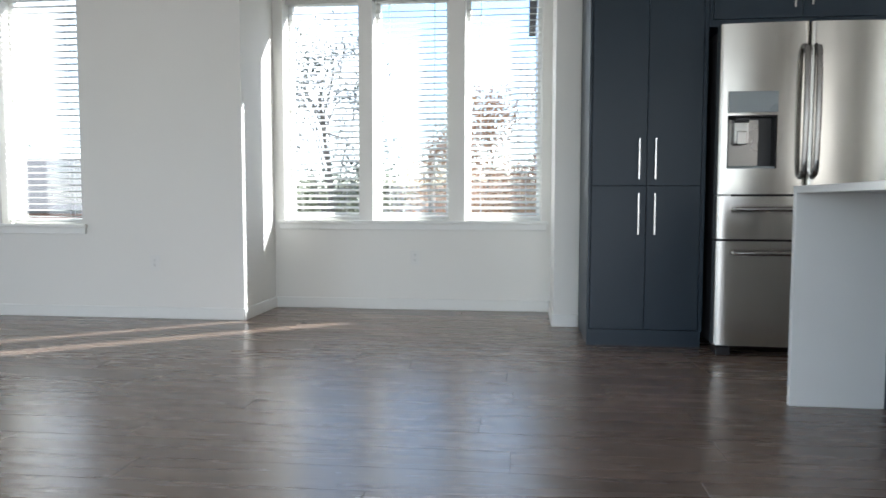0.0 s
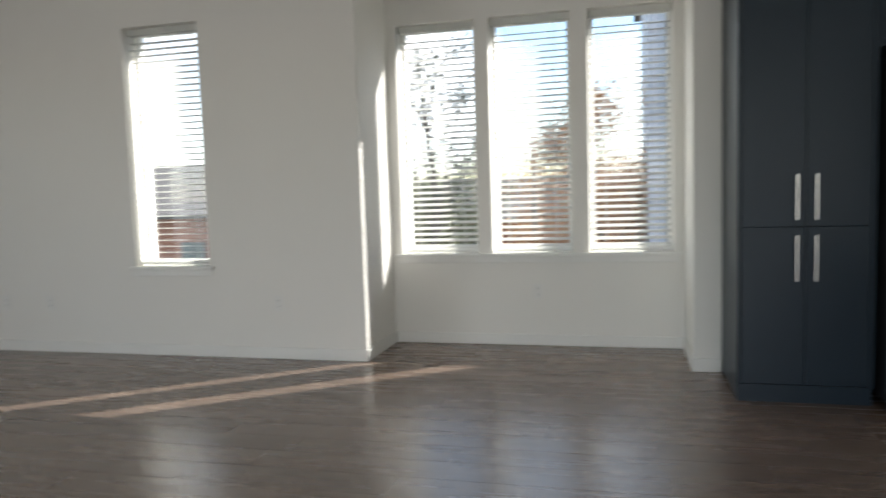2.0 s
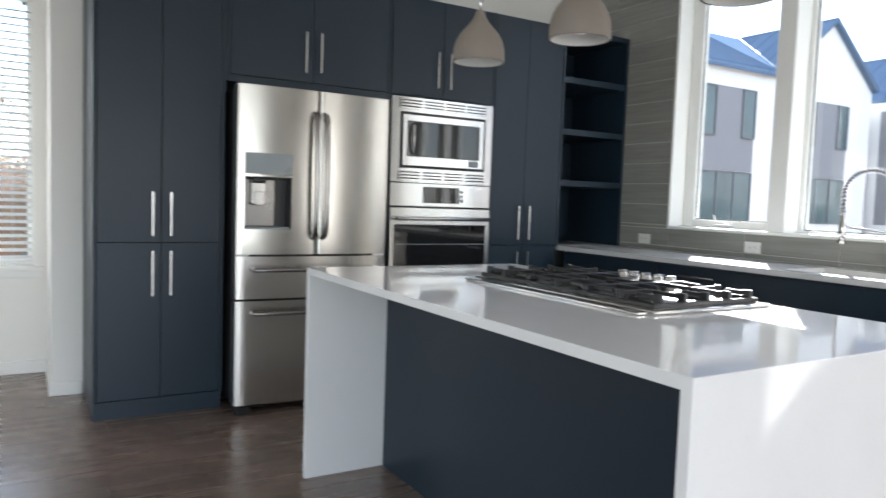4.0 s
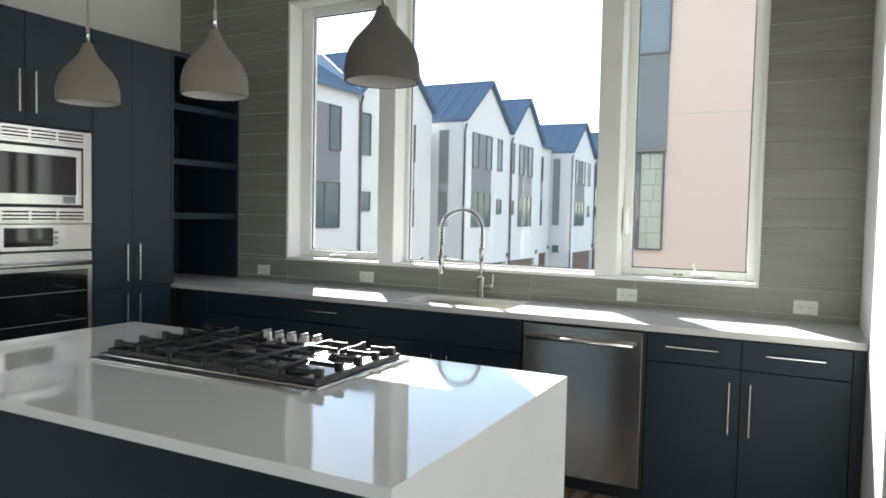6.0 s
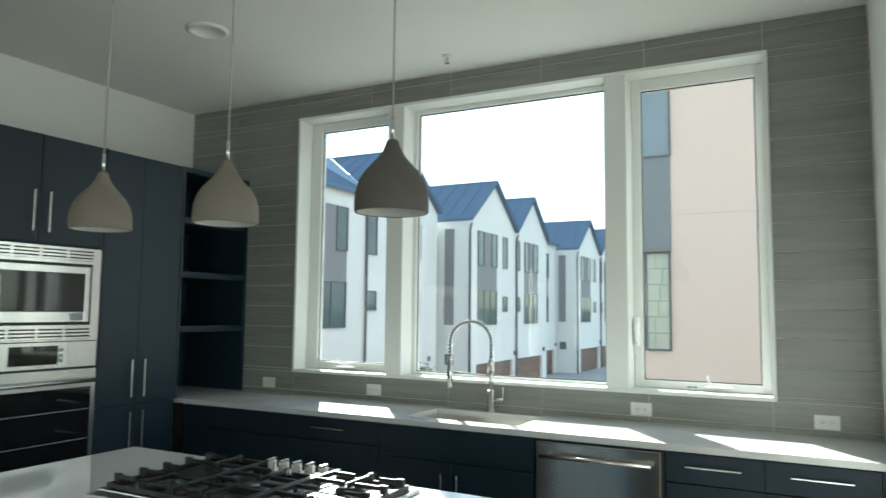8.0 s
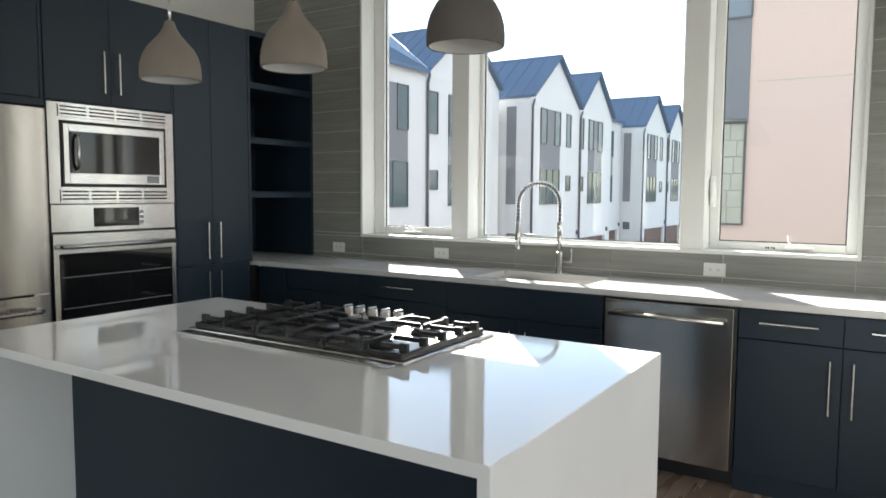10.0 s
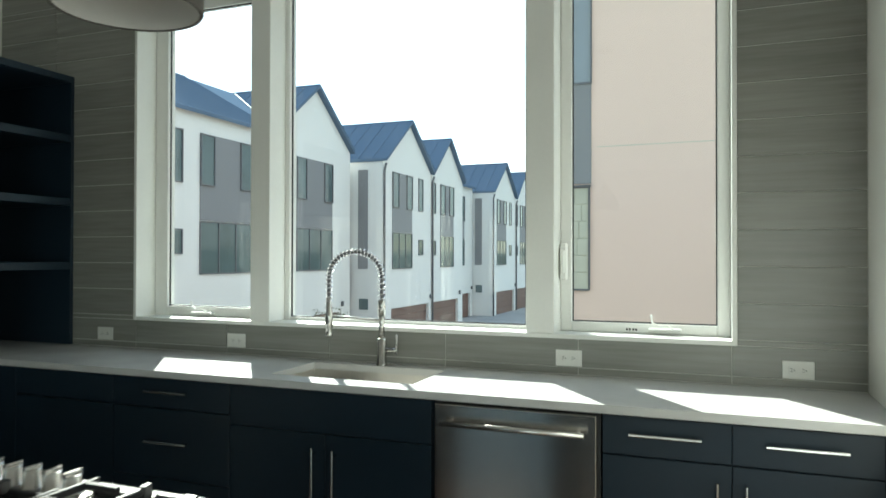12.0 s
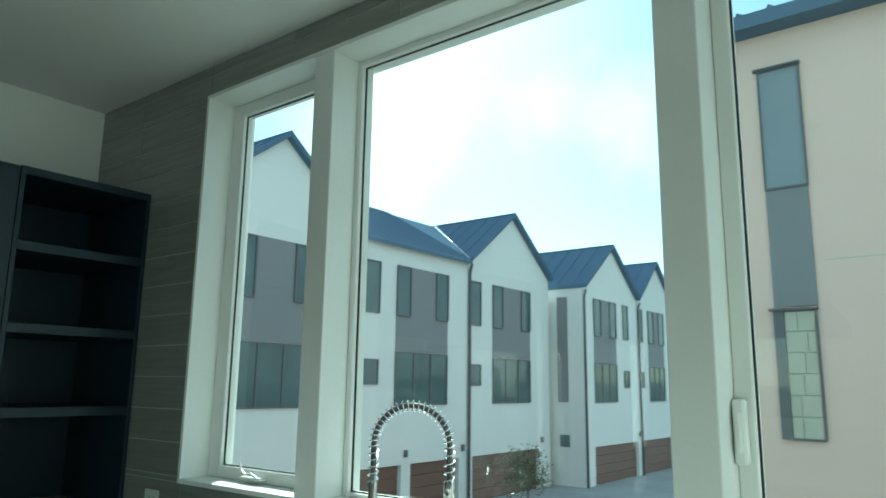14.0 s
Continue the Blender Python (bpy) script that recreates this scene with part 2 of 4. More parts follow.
def lathe(name, profile, centre, mat, parent=None, seg=40):
    """A turned shape from (radius, height) pairs about an upright axis."""
    bm = bmesh.new()
    cx, cy, cz = centre
    rings = [[bm.verts.new((cx + r * math.cos(2 * math.pi * k / seg), cy + r * math.sin(2 * math.pi * k / seg), cz + h))
              for k in range(seg)] for r, h in profile]
    for a, b in zip(rings, rings[1:]):
        for k in range(seg):
            bm.faces.new((a[k], a[(k + 1) % seg], b[(k + 1) % seg], b[k]))
    bmesh.ops.remove_doubles(bm, verts=bm.verts, dist=1e-5)
    bmesh.ops.recalc_face_normals(bm, faces=bm.faces)
    return finish(bm, name, mat, parent, smooth=True)


def cut_wall(u0, u1, z0, z1, holes):
    """Rectangles of a wall between u0 and u1 left over round its holes (a, b, c, d)."""
    out, at = [], u0
    for a, b, c, d in sorted(holes):
        if a > at:
            out.append((at, a, z0, z1))
        if c > z0:
            out.append((a, b, z0, c))
        if d < z1:
            out.append((a, b, d, z1))
        at = b
    if at < u1:
        out.append((at, u1, z0, z1))
    return out


H = 3.10            # ceiling
YN = 5.735          # inner face of the north wall
YB = 6.39           # inner face of the bay
XE = 4.5745          # east wall behind the tiles
XT = 4.571          # face of the tiles
XW = -6.20          # west wall
YS = -3.2           # south wall
TH = 0.26
CF = 5.129          # cabinet fronts, north run
BF = 4.01           # cabinet fronts, east run

# structure
LIV = [(-5.98, -5.345, 0.68, 2.48), (-3.345, -2.71, 0.68, 2.47)]
BAY = [(-1.41, -0.80, 0.70, 2.46), (-0.69, -0.09, 0.70, 2.46), (0.035, 0.625, 0.70, 2.46)]
KIT = (1.49, 4.655, 1.075, 2.935)
# SOUTH and WEST2 are assumed, unseen openings that hold the fill lamps
SOUTH = (-2.2, 2.9, 0.05, 2.45)
WEST2 = (-2.4, 1.6, 0.05, 2.45)
WEST = (4.42, 5.02, 0.68, 2.43)


def structure(ob, label, category):
    return tagged(ob, label, category, kind="structure")


structure(boxes("wall_north", [(a, b, YN, YN + TH, c, d) for a, b, c, d in cut_wall(XW - TH, -1.49, 0, H, LIV)], M_WALL),
          "white painted wall with two tall narrow windows", "wall")
structure(boxes("wall_bay", [(a, b, YB, YB + TH, c, d) for a, b, c, d in cut_wall(-1.49, 0.70, 0, H, BAY)], M_WALL),
          "white painted back wall of the window bay", "wall")
structure(boxes("wall_bay_west", [(-1.75, -1.49, YN + TH, YB + TH, 0, H)], M_WALL), "white painted side of the window bay", "wall")
structure(boxes("wall_bay_east", [(0.70, 0.865, YN + 0.012, YB + TH, 0, H)], M_WALL), "white painted stub between bay and cabinets", "wall")
structure(boxes("wall_kitchen_north", [(0.865, XE + 0.2, YN + 0.02, YN + TH, 0, H)], M_WALL), "white painted wall above the cabinets", "wall")
structure(boxes("wall_east", [(XE, XE + TH, a, b, c, d) for a, b, c, d in cut_wall(0.85, YN + 0.02, 0, H, [KIT])], M_GROUT),
          "kitchen wall that carries grey tiles round a wide window", "wall")
structure(boxes("wall_kitchen_end", [(2.95, XE + TH, 0.85, 1.022, 0, H)], M_WALL, bevel=0.004), "white painted wall end beside the counter", "wall")
structure(boxes("wall_east_south", [(XE, XE + TH, YS, 0.85, 0, H)], M_WALL), "plain white wall", "wall")
structure(boxes("wall_south", [(a, b, YS - TH, YS, c, d) for a, b, c, d in cut_wall(XW - TH, XE + TH, 0, H, [SOUTH])], M_WALL),
          "white wall with an assumed wide opening for fill light", "wall")
structure(boxes("wall_west", [(XW - TH, XW, a, b, c, d) for a, b, c, d in cut_wall(YS, YN, 0, H, [WEST, WEST2])], M_WALL),
          "white painted wall with a narrow window", "wall")
structure(boxes("ceiling", [(XW - TH, XE + TH, YS - TH, YB + TH, H, H + 0.2)], M_CEIL), "flat white painted ceiling", "ceiling")
FLOOR = structure(boxes("floor", [(XW - TH, XE + TH, YS - TH, YB + TH, -0.3, -0.008)], M_GAP), "dark grey-brown oak plank floor with a satin sheen", "floor")

BB = [(XW, -1.49, YN - 0.014, YN, 0, 0.085), (-1.49, -1.476, YN - 0.014, YB, 0, 0.085), (-1.476, 0.686, YB - 0.014, YB, 0, 0.085),
      (0.686, 0.70, YN, YB, 0, 0.085), (0.686, 0.86, YN - 0.004, YN + 0.012, 0, 0.085), (XW, XW + 0.014, YS, YN - 0.014, 0, 0.085),
      (2.936, 2.95, 0.85, 1.036, 0, 0.085)]
structure(boxes("baseboard", BB, M_TRIM, bevel=0.003), "low white painted baseboard", "baseboard")


# windows with blinds
def bar(bm, u0, u1, v0, v1, z0, z1, flip, bevel=0.003):
    add_box(bm, (v0, v1, u0, u1, z0, z1) if flip else (u0, u1, v0, v1, z0, z1), bevel)


def sash_window(index, u0, u1, z0, z1, v, out, flip, sill=True):
    """A narrow window: frame, two panes and a meeting rail set back in the wall; v is the inner wall face, out its way out."""
    w = thing("window_%d" % index, ((v, (u0 + u1) / 2, z0) if flip else ((u0 + u1) / 2, v, z0)),
              "tall narrow white-framed window in the white wall", "window", kind="structure")
    a, b = v + out * 0.15, v + out * 0.20
    lo, hi = min(a, b), max(a, b)
    bm = bmesh.new()
    for box in ((u0, u0 + 0.035, z0, z1), (u1 - 0.035, u1, z0, z1), (u0 + 0.035, u1 - 0.035, z0, z0 + 0.04), (u0 + 0.035, u1 - 0.035, z1 - 0.04, z1)):
        bar(bm, box[0], box[1], lo, hi, box[2], box[3], flip)
    finish(bm, "frame", M_TRIM, w)
    bm = bmesh.new()
    g = (lo + hi) / 2
    bar(bm, u0 + 0.03, u1 - 0.03, g - 0.003, g + 0.003, z0 + 0.03, z1 - 0.03, flip, 0)
    finish(bm, "pane", M_GLASS, w).visible_shadow = False
    if sill:
        bm = bmesh.new()
        s0, s1 = sorted((v - out * 0.035, v + out * 0.15))
        bar(bm, u0 - 0.04, u1 + 0.04, min(v - out * 0.035, v), max(v - out * 0.035, v), z0 - 0.022, z0 + 0.004, flip, 0.004)
        bar(bm, u0 - 0.03, u1 + 0.03, min(v - out * 0.015, v), max(v - out * 0.015, v), z0 - 0.07, z0 - 0.022, flip, 0.003)
        finish(bm, "sill", M_TRIM, w)
    return w


def blind(u0, u1, z0, z1, v, out, flip, tilt, group):
    """A slatted blind with head rail, bottom rail, ladder cords and slats of its own."""
    c = v + out * 0.085
    mid = (u0 + u1) / 2
    e = thing("window_blind", ((c, mid, z1) if flip else (mid, c, z1)), "white horizontal slatted blind, lowered with open slats", "blind", group)
    bm = bmesh.new()
    bar(bm, u0 + 0.006, u1 - 0.006, c - 0.028, c + 0.028, z1 - 0.05, z1 - 0.002, flip)
    finish(bm, "head_rail", M_SLAT, e)
    bm = bmesh.new()
    bar(bm, u0 + 0.01, u1 - 0.01, c - 0.024, c + 0.024, z0 + 0.012, z0 + 0.03, flip)
    finish(bm, "bottom_rail", M_SLAT, e)
    bm = bmesh.new()
    for f in (0.2, 0.8):
        uu = u0 + (u1 - u0) * f
        for dv in (-0.026, 0.026):
            bar(bm, uu - 0.0012, uu + 0.0012, c + dv - 0.001, c + dv + 0.001, z0 + 0.03, z1 - 0.05, flip, 0)
    finish(bm, "ladder_cord", M_SLAT, e)
    n = int((z1 - z0 - 0.1) / 0.0465)
    half = 0.0225
    dz = half * math.sin(radians(tilt))
    dy = half * math.cos(radians(tilt)) * out
    bm = bmesh.new()
    ua, ub = u0 + 0.012, u1 - 0.012
    prof = [(-1, 0.0), (-0.4, 0.0022), (0.4, 0.0022), (1, 0.0), (0.4, -0.0008), (-0.4, -0.0008)]
    ends = []
    for u in (ua, ub):
        ends.append([bm.verts.new((k * dy, u - mid, k * dz + h) if flip else (u - mid, k * dy, k * dz + h)) for k, h in prof])
    for i in range(6):
        bm.faces.new((ends[0][i], ends[0][(i + 1) % 6], ends[1][(i + 1) % 6], ends[1][i]))
    bm.faces.new(ends[0])
    bm.faces.new(ends[1][::-1])
    bmesh.ops.recalc_face_normals(bm, faces=bm.faces)
    me = bpy.data.meshes.new("slat")
    bm.to_mesh(me)
    bm.free()
    me.materials.append(M_SLAT)
    for i in range(n):
        s = new("slat", me)
        s.parent = e
        s.location = (0, 0, z0 + 0.055 + i * 0.0465 - z1)
        s.rotation_euler = (0, radians(random.uniform(-1.5, 1.5)), 0) if flip else (radians(random.uniform(-1.5, 1.5)), 0, 0)
    return e


for i, (a, b, c, d) in enumerate(LIV):
    sash_window(i + 1, a, b, c, d, YN, 1, False)
    blind(a, b, c, d, YN, 1, False, -8, "blinds of the living room windows")
for i, (a, b, c, d) in enumerate(BAY):
    sash_window(i + 3, a, b, c, d, YB, 1, False, sill=False)
    blind(a, b, c, d, YB, 1, False, 25, "blinds of the bay windows")
sash_window(6, *WEST, XW, -1, True)
blind(*WEST, XW, -1, True, 0, "blinds of the living room windows")
structure(boxes("sill_bay", [(-1.46, 0.68, YB - 0.035, YB, 0.676, 0.702), (-1.45, 0.67, YB - 0.015, YB, 0.63, 0.676)], M_TRIM, bevel=0.003),
          "long white painted window sill of the bay", "sill")

# kitchen window
kw = thing("window_7", (XE, 3.07, KIT[2]), "wide white three-part kitchen window with two casements", "window", kind="structure")
ky0, ky1, kz0, kz1 = KIT
boxes("casing", [(4.553, XE + TH, ky0, ky0 + 0.02, kz0, kz1), (4.553, XE + TH, ky1 - 0.02, ky1, kz0, kz1),
                 (4.553, XE + TH, ky0 + 0.02, ky1 - 0.02, kz0, kz0 + 0.02), (4.553, XE + TH, ky0 + 0.02, ky1 - 0.02, kz1 - 0.02, kz1)],
      M_TRIM, kw, bevel=0.002)
boxes("mullion", [(4.558, 4.80, 3.745, 3.865, kz0 + 0.02, kz1 - 0.02), (4.558, 4.80, 2.244, 2.372, kz0 + 0.02, kz1 - 0.02)], M_TRIM, kw, bevel=0.003)
boxes("window_sticker", [(4.6985, 4.70, y, y + 0.008, 1.108, 1.118) for y in (1.90, 1.912, 1.928, 1.94, 4.22, 4.232, 4.248)], M_BLACK, kw)


def ring(y0, y1, z0, z1, gy0, gy1, gz0, gz1, x0, x1):
    return [(x0, x1, y0, gy0, z0, z1), (x0, x1, gy1, y1, z0, z1), (x0, x1, gy0, gy1, z0, gz0), (x0, x1, gy0, gy1, gz1, z1)]


PANES = [((3.865, 4.635), (3.965, 4.545), (1.15, 2.85)), ((2.372, 3.745), (2.41, 3.715), (1.112, 2.885)), ((1.51, 2.244), (1.565, 2.192), (1.14, 2.845))]
for (a, b), (ga, gb), (gc, gd) in PANES:
    boxes("frame", ring(a, b, kz0 + 0.02, kz1 - 0.02, ga, gb, gc, gd, 4.70, 4.76), M_TRIM, kw, bevel=0.004)
    boxes("gasket", ring(ga, gb, gc, gd, ga + 0.006, gb - 0.006, gc + 0.006, gd - 0.006, 4.718, 4.724), M_BLACK, kw)
    boxes("pane", [(4.719, 4.723, ga + 0.003, gb - 0.003, gc + 0.003, gd - 0.003)], M_GLASS, kw).visible_shadow = False
for y in (4.27, 1.78):
    bm = bmesh.new()
    add_box(bm, (4.655, 4.70, y - 0.07, y + 0.07, 1.112, 1.124), 0.004)
    add_tube(bm, [(4.67, y - 0.04, 1.12), (4.655, y - 0.01, 1.14), (4.65, y + 0.02, 1.135), (4.65, y + 0.05, 1.15), (4.645, y + 0.055, 1.185)], 0.005, 6)
    finish(bm, "crank_handle", M_TRIM, kw)
for y in (2.225,):
    boxes("latch", [(4.66, 4.70, y - 0.016, y + 0.016, 1.33, 1.50), (4.645, 4.66, y - 0.01, y + 0.01, 1.36, 1.47)], M_TRIM, kw, bevel=0.006)


# kitchen cabinets, north run
def bar_handle(parent, p0, p1, out, r=0.006):
    """A round bar on two posts, from p0 to p1, standing out along the vector out."""
    p0, p1, out = Vector(p0), Vector(p1), Vector(out)
    bm = bmesh.new()
    d = (p1 - p0).normalized()
    add_tube(bm, [p0 + out, p1 + out], r, 10)
    for q in (p0 + d * 0.025, p1 - d * 0.025):
        add_tube(bm, [q, q + out], r * 0.8, 8)
    ob = finish(bm, "handle", M_NICKEL, parent)
    ob["label"] = "satin nickel bar handle"
    return ob


def north_door(parent, x0, x1, z0, z1, hx=None, hz=None):
    d = boxes("door", [(x0 + 0.0015, x1 - 0.0015, CF, CF + 0.019, z0 + 0.0015, z1 - 0.0015)], M_CAB, parent, bevel=0.0015)
    if hx is not None:
        bar_handle(d, (hx, CF, hz[0]), (hx, CF, hz[1]), (0, -0.032, 0))
    return d


def body(parent, bs):
    return boxes("body", bs, M_CAB, parent, bevel=0.001)


YK = YN + 0.018
c = thing("pantry_cabinet", (1.2, 5.44, 0), "tall slate-blue pantry cabinet with four flat doors", "cabinet")
body(c, [(0.868, 1.53, CF + 0.021, YK, 0.095, 2.50), (0.868, 0.882, CF, CF + 0.021, 0.095, 2.50), (1.508, 1.53, CF, CF + 0.021, 0.095, 2.50)])
boxes("toe_kick", [(0.87, 1.525, CF + 0.012, YK, 0.0, 0.095)], M_CAB, c)
for x0, x1, hx in ((0.884, 1.20, 1.153), (1.20, 1.507, 1.245)):
    north_door(c, x0, x1, 0.10, 0.943, hx, (0.66, 0.90))
    north_door(c, x0, x1, 0.943, 2.497, hx, (0.98, 1.215))
c = thing("bridge_cabinet", (2.04, 5.44, 1.86), "slate-blue wall cabinet with two doors above the refrigerator", "cabinet")
body(c, [(1.532, 2.543, CF + 0.021, YK, 1.84, 2.50), (1.532, 1.552, CF, CF + 0.021, 1.84, 2.50), (2.528, 2.543, CF, CF + 0.021, 1.84, 2.50),
         (1.552, 2.528, CF, CF + 0.021, 1.84, 1.878)])
north_door(c, 1.554, 2.034, 1.88, 2.497, 1.982, (1.93, 2.165))
north_door(c, 2.034, 2.526, 1.88, 2.497, 2.074, (1.94, 2.17))
c = thing("oven_cabinet", (2.93, 5.44, 0), "tall slate-blue cabinet that houses oven and microwave", "cabinet")
body(c, [(2.545, 3.332, CF + 0.03, YK, 0.095, 2.50), (2.545, 2.549, CF, CF + 0.03, 0.095, 1.90), (3.318, 3.332, CF, CF + 0.03, 0.095, 2.50)])
boxes("toe_kick", [(2.55, 3.33, CF + 0.012, CF + 0.03, 0.0, 0.095)], M_CAB, c)
north_door(c, 2.549, 2.922, 1.88, 2.497, 2.871, (1.94, 2.17))
north_door(c, 2.922, 3.317, 1.88, 2.497, 2.964, (1.94, 2.17))
d = boxes("drawer", [(2.551, 3.316, CF, CF + 0.019, 0.10, 0.50)], M_CAB, c, bevel=0.0015)
bar_handle(d, (2.82, CF, 0.44), (3.05, CF, 0.44), (0, -0.032, 0))
c = thing("tall_cabinet", (3.63, 5.44, 0), "tall slate-blue larder cabinet with flat doors", "cabinet")
body(c, [(3.334, 3.928, CF + 0.021, YK, 0.095, 2.50)])
boxes("toe_kick", [(3.335, 3.926, CF + 0.012, YK, 0.0, 0.095)], M_CAB, c)
for x0, x1, hx in ((3.336, 3.614, 3.558), (3.614, 3.926, 3.652)):
    north_door(c, x0, x1, 0.10, 0.92, hx, (0.64, 0.88))
    north_door(c, x0, x1, 0.92, 2.497, hx, (0.965, 1.20))

# open shelves on the counter
c = thing("open_shelf_unit", (4.25, 5.44, 0.917), "slate-blue open shelf unit with three empty shelves", "shelf")
boxes("body", [(3.929, 3.95, CF, YK, 0.917, 2.50), (4.548, 4.568, CF, YK, 0.917, 2.50), (3.95, 4.548, CF, YK, 2.462, 2.50),
               (3.95, 4.548, YK - 0.02, YK, 0.917, 2.462)], M_CAB, c, bevel=0.001)
for z in (2.13, 1.755, 1.38):
    boxes("shelf", [(3.9505, 4.5475, CF + 0.004, YK - 0.021, z - 0.022, z + 0.022)], M_CAB, c, bevel=0.0015)

# refrigerator
fr = thing("refrigerator", (1.99, 5.3, 0), "stainless steel French-door refrigerator with two freezer drawers", "refrigerator")
boxes("body", [(1.555, 2.425, 5.0, 5.70, 0.05, 1.79), (1.56, 2.42, 4.99, 5.02, 0.06, 1.78)], M_BLACK, fr, bevel=0.004)
boxes("foot", [(1.56, 1.64, 4.93, 5.05, 0.0, 0.05), (2.34, 2.42, 4.93, 5.05, 0.0, 0.05)], M_BLACK, fr, bevel=0.006)


def curved_panel(name, x0, x1, z0, z1, bulge, parent, hole=None, y=4.915, back=4.985):
    """A door skin that bows out a little in plan, with a rectangular recess where asked."""
    bm = bmesh.new()
    xs = sorted({x0 + (x1 - x0) * i / 12 for i in range(13)} | {x0 + e for e in (0.001, 0.004, 0.009, 0.015, 0.021)} | {x1 - e for e in (0.001, 0.004, 0.009, 0.015, 0.021)})
    zs = [z0, z1]
    if hole:
        xs = sorted(set(xs + [hole[0], hole[1]]))
        zs = [z0, hole[2], hole[3], z1]
    r = 0.02

    def yy(x):
        u = (x - 1.99) / 0.46
        e = min(x - x0, x1 - x)
        edge = 0.0 if e > r else (r - math.sqrt(max(r * r - (r - e) ** 2, 0)))
        return y - bulge * (1 - u * u) + edge
    front = [[bm.verts.new((x, yy(x), z)) for x in xs] for z in zs]
    for j in range(len(zs) - 1):
        for i in range(len(xs) - 1):
            if hole and j == 1 and xs[i] >= hole[0] - 1e-6 and xs[i + 1] <= hole[1] + 1e-6:
                continue
            bm.faces.new((front[j][i], front[j][i + 1], front[j + 1][i + 1], front[j + 1][i]))
    bs = [[bm.verts.new((x, back, z)) for x in (x0, x1)] for z in (z0, z1)]
    bm.faces.new([front[0][i] for i in range(len(xs))][::-1] + [bs[0][0], bs[0][1]])
    bm.faces.new([front[-1][i] for i in range(len(xs))] + [bs[1][1], bs[1][0]])
    bm.faces.new([front[j][0] for j in range(len(zs))] + [bs[1][0], bs[0][0]])
    bm.faces.new([front[j][-1] for j in range(len(zs) - 1, -1, -1)] + [bs[0][1], bs[1][1]])
    bmesh.ops.recalc_face_normals(bm, faces=bm.faces)
    ob = finish(bm, name, M_STEEL, parent, smooth=True)
    ob.data.set_sharp_from_angle(angle=radians(35))
    return ob


left = curved_panel("door", 1.54, 1.988, 0.892, 1.803, 0.022, fr, hole=(1.585, 1.838, 1.03, 1.315))
right = curved_panel("door", 1.996, 2.442, 0.892, 1.803, 0.022, fr)
boxes("control_panel", [(1.585, 1.838, 4.886, 4.93, 1.33, 1.442)], M_GREYPLATE, left, bevel=0.002)
boxes("dispenser_recess", [(1.585, 1.838, 4.978, 4.984, 1.03, 1.315), (1.585, 1.589, 4.905, 4.978, 1.03, 1.315), (1.834, 1.838, 4.905, 4.978, 1.03, 1.315),
                           (1.589, 1.834, 4.905, 4.978, 1.311, 1.315)], M_BLACK, left)
boxes("drip_tray", [(1.589, 1.834, 4.905, 4.978, 1.03, 1.042)], M_GREYPLATE, left, bevel=0.002)
boxes("dispenser_plate", [(1.589, 1.765, 4.970, 4.977, 1.045, 1.30)], M_DARKSTEEL, left, bevel=0.002)
boxes("dispenser_paddle", [(1.628, 1.708, 4.935, 4.955, 1.165, 1.285), (1.641, 1.695, 4.925, 4.937, 1.16, 1.235)], M_NICKEL, left, bevel=0.006, seg=2)
boxes("dispenser_nozzle", [(1.633, 1.703, 4.92, 4.96, 1.285, 1.309)], M_BLACK, left, bevel=0.004)
for door, x in ((left, 1.962), (right, 2.022)):
    pts = [(x, 4.893, 0.985), (x, 4.86, 1.0)] + [(x, 4.848 - 0.013 * math.sin(math.pi * k / 10), 1.02 + 0.62 * k / 10) for k in range(11)] + [(x, 4.86, 1.66), (x, 4.893, 1.675)]
    tube("handle", pts, 0.0155, M_DARKSTEEL, door, 14)
mid = curved_panel("freezer_drawer", 1.54, 2.442, 0.648, 0.880, 0.022, fr)
low = curved_panel("freezer_drawer", 1.54, 2.442, 0.06, 0.636, 0.022, fr)
for dr, z in ((mid, 0.812), (low, 0.575)):
    tube("handle", [(1.63, 4.89, z), (1.63, 4.845, z), (1.66, 4.835, z), (1.99, 4.822, z), (2.32, 4.835, z), (2.35, 4.845, z), (2.35, 4.89, z)], 0.012, M_DARKSTEEL, dr)
boxes("hinge_strip", [(1.548, 1.62, 4.94, 4.99, 0.880, 0.892), (2.36, 2.434, 4.94, 4.99, 0.880, 0.892)], M_NICKEL, fr)

# microwave and oven, built in
mw = thing("microwave", (2.93, 5.1, 1.33), "built-in stainless steel microwave with vented trim", "microwave")
YF = CF - 0.012
bs = [(2.551, 3.316, YF, CF + 0.028, 1.33, 1.338), (2.551, 3.316, YF, CF + 0.028, 1.858, 1.868), (2.551, 2.612, YF, CF + 0.028, 1.338, 1.858),
      (3.262, 3.316, YF, CF + 0.028, 1.338, 1.858), (2.612, 3.262, YF, CF + 0.028, 1.775, 1.793), (2.612, 3.262, YF, CF + 0.028, 1.405, 1.42)]
for z0 in (1.338, 1.793):
    h = 0.067 if z0 < 1.5 else 0.065
    for k in range(4):
        xa = 2.612 + k * 0.1625
        bs.append((xa - 0.008, xa + 0.008, YF, CF + 0.028, z0, z0 + h))
    for k in range(4):
        za = z0 + 0.002 + k * h / 3.4
        bs.append((2.612, 3.262, YF + 0.001, CF + 0.028, za, za + 0.011))
boxes("trim_frame", bs, M_STEELH, mw)
boxes("vent_back", [(2.56, 3.31, CF + 0.018, CF + 0.029, 1.335, 1.862)], M_BLACK, mw)
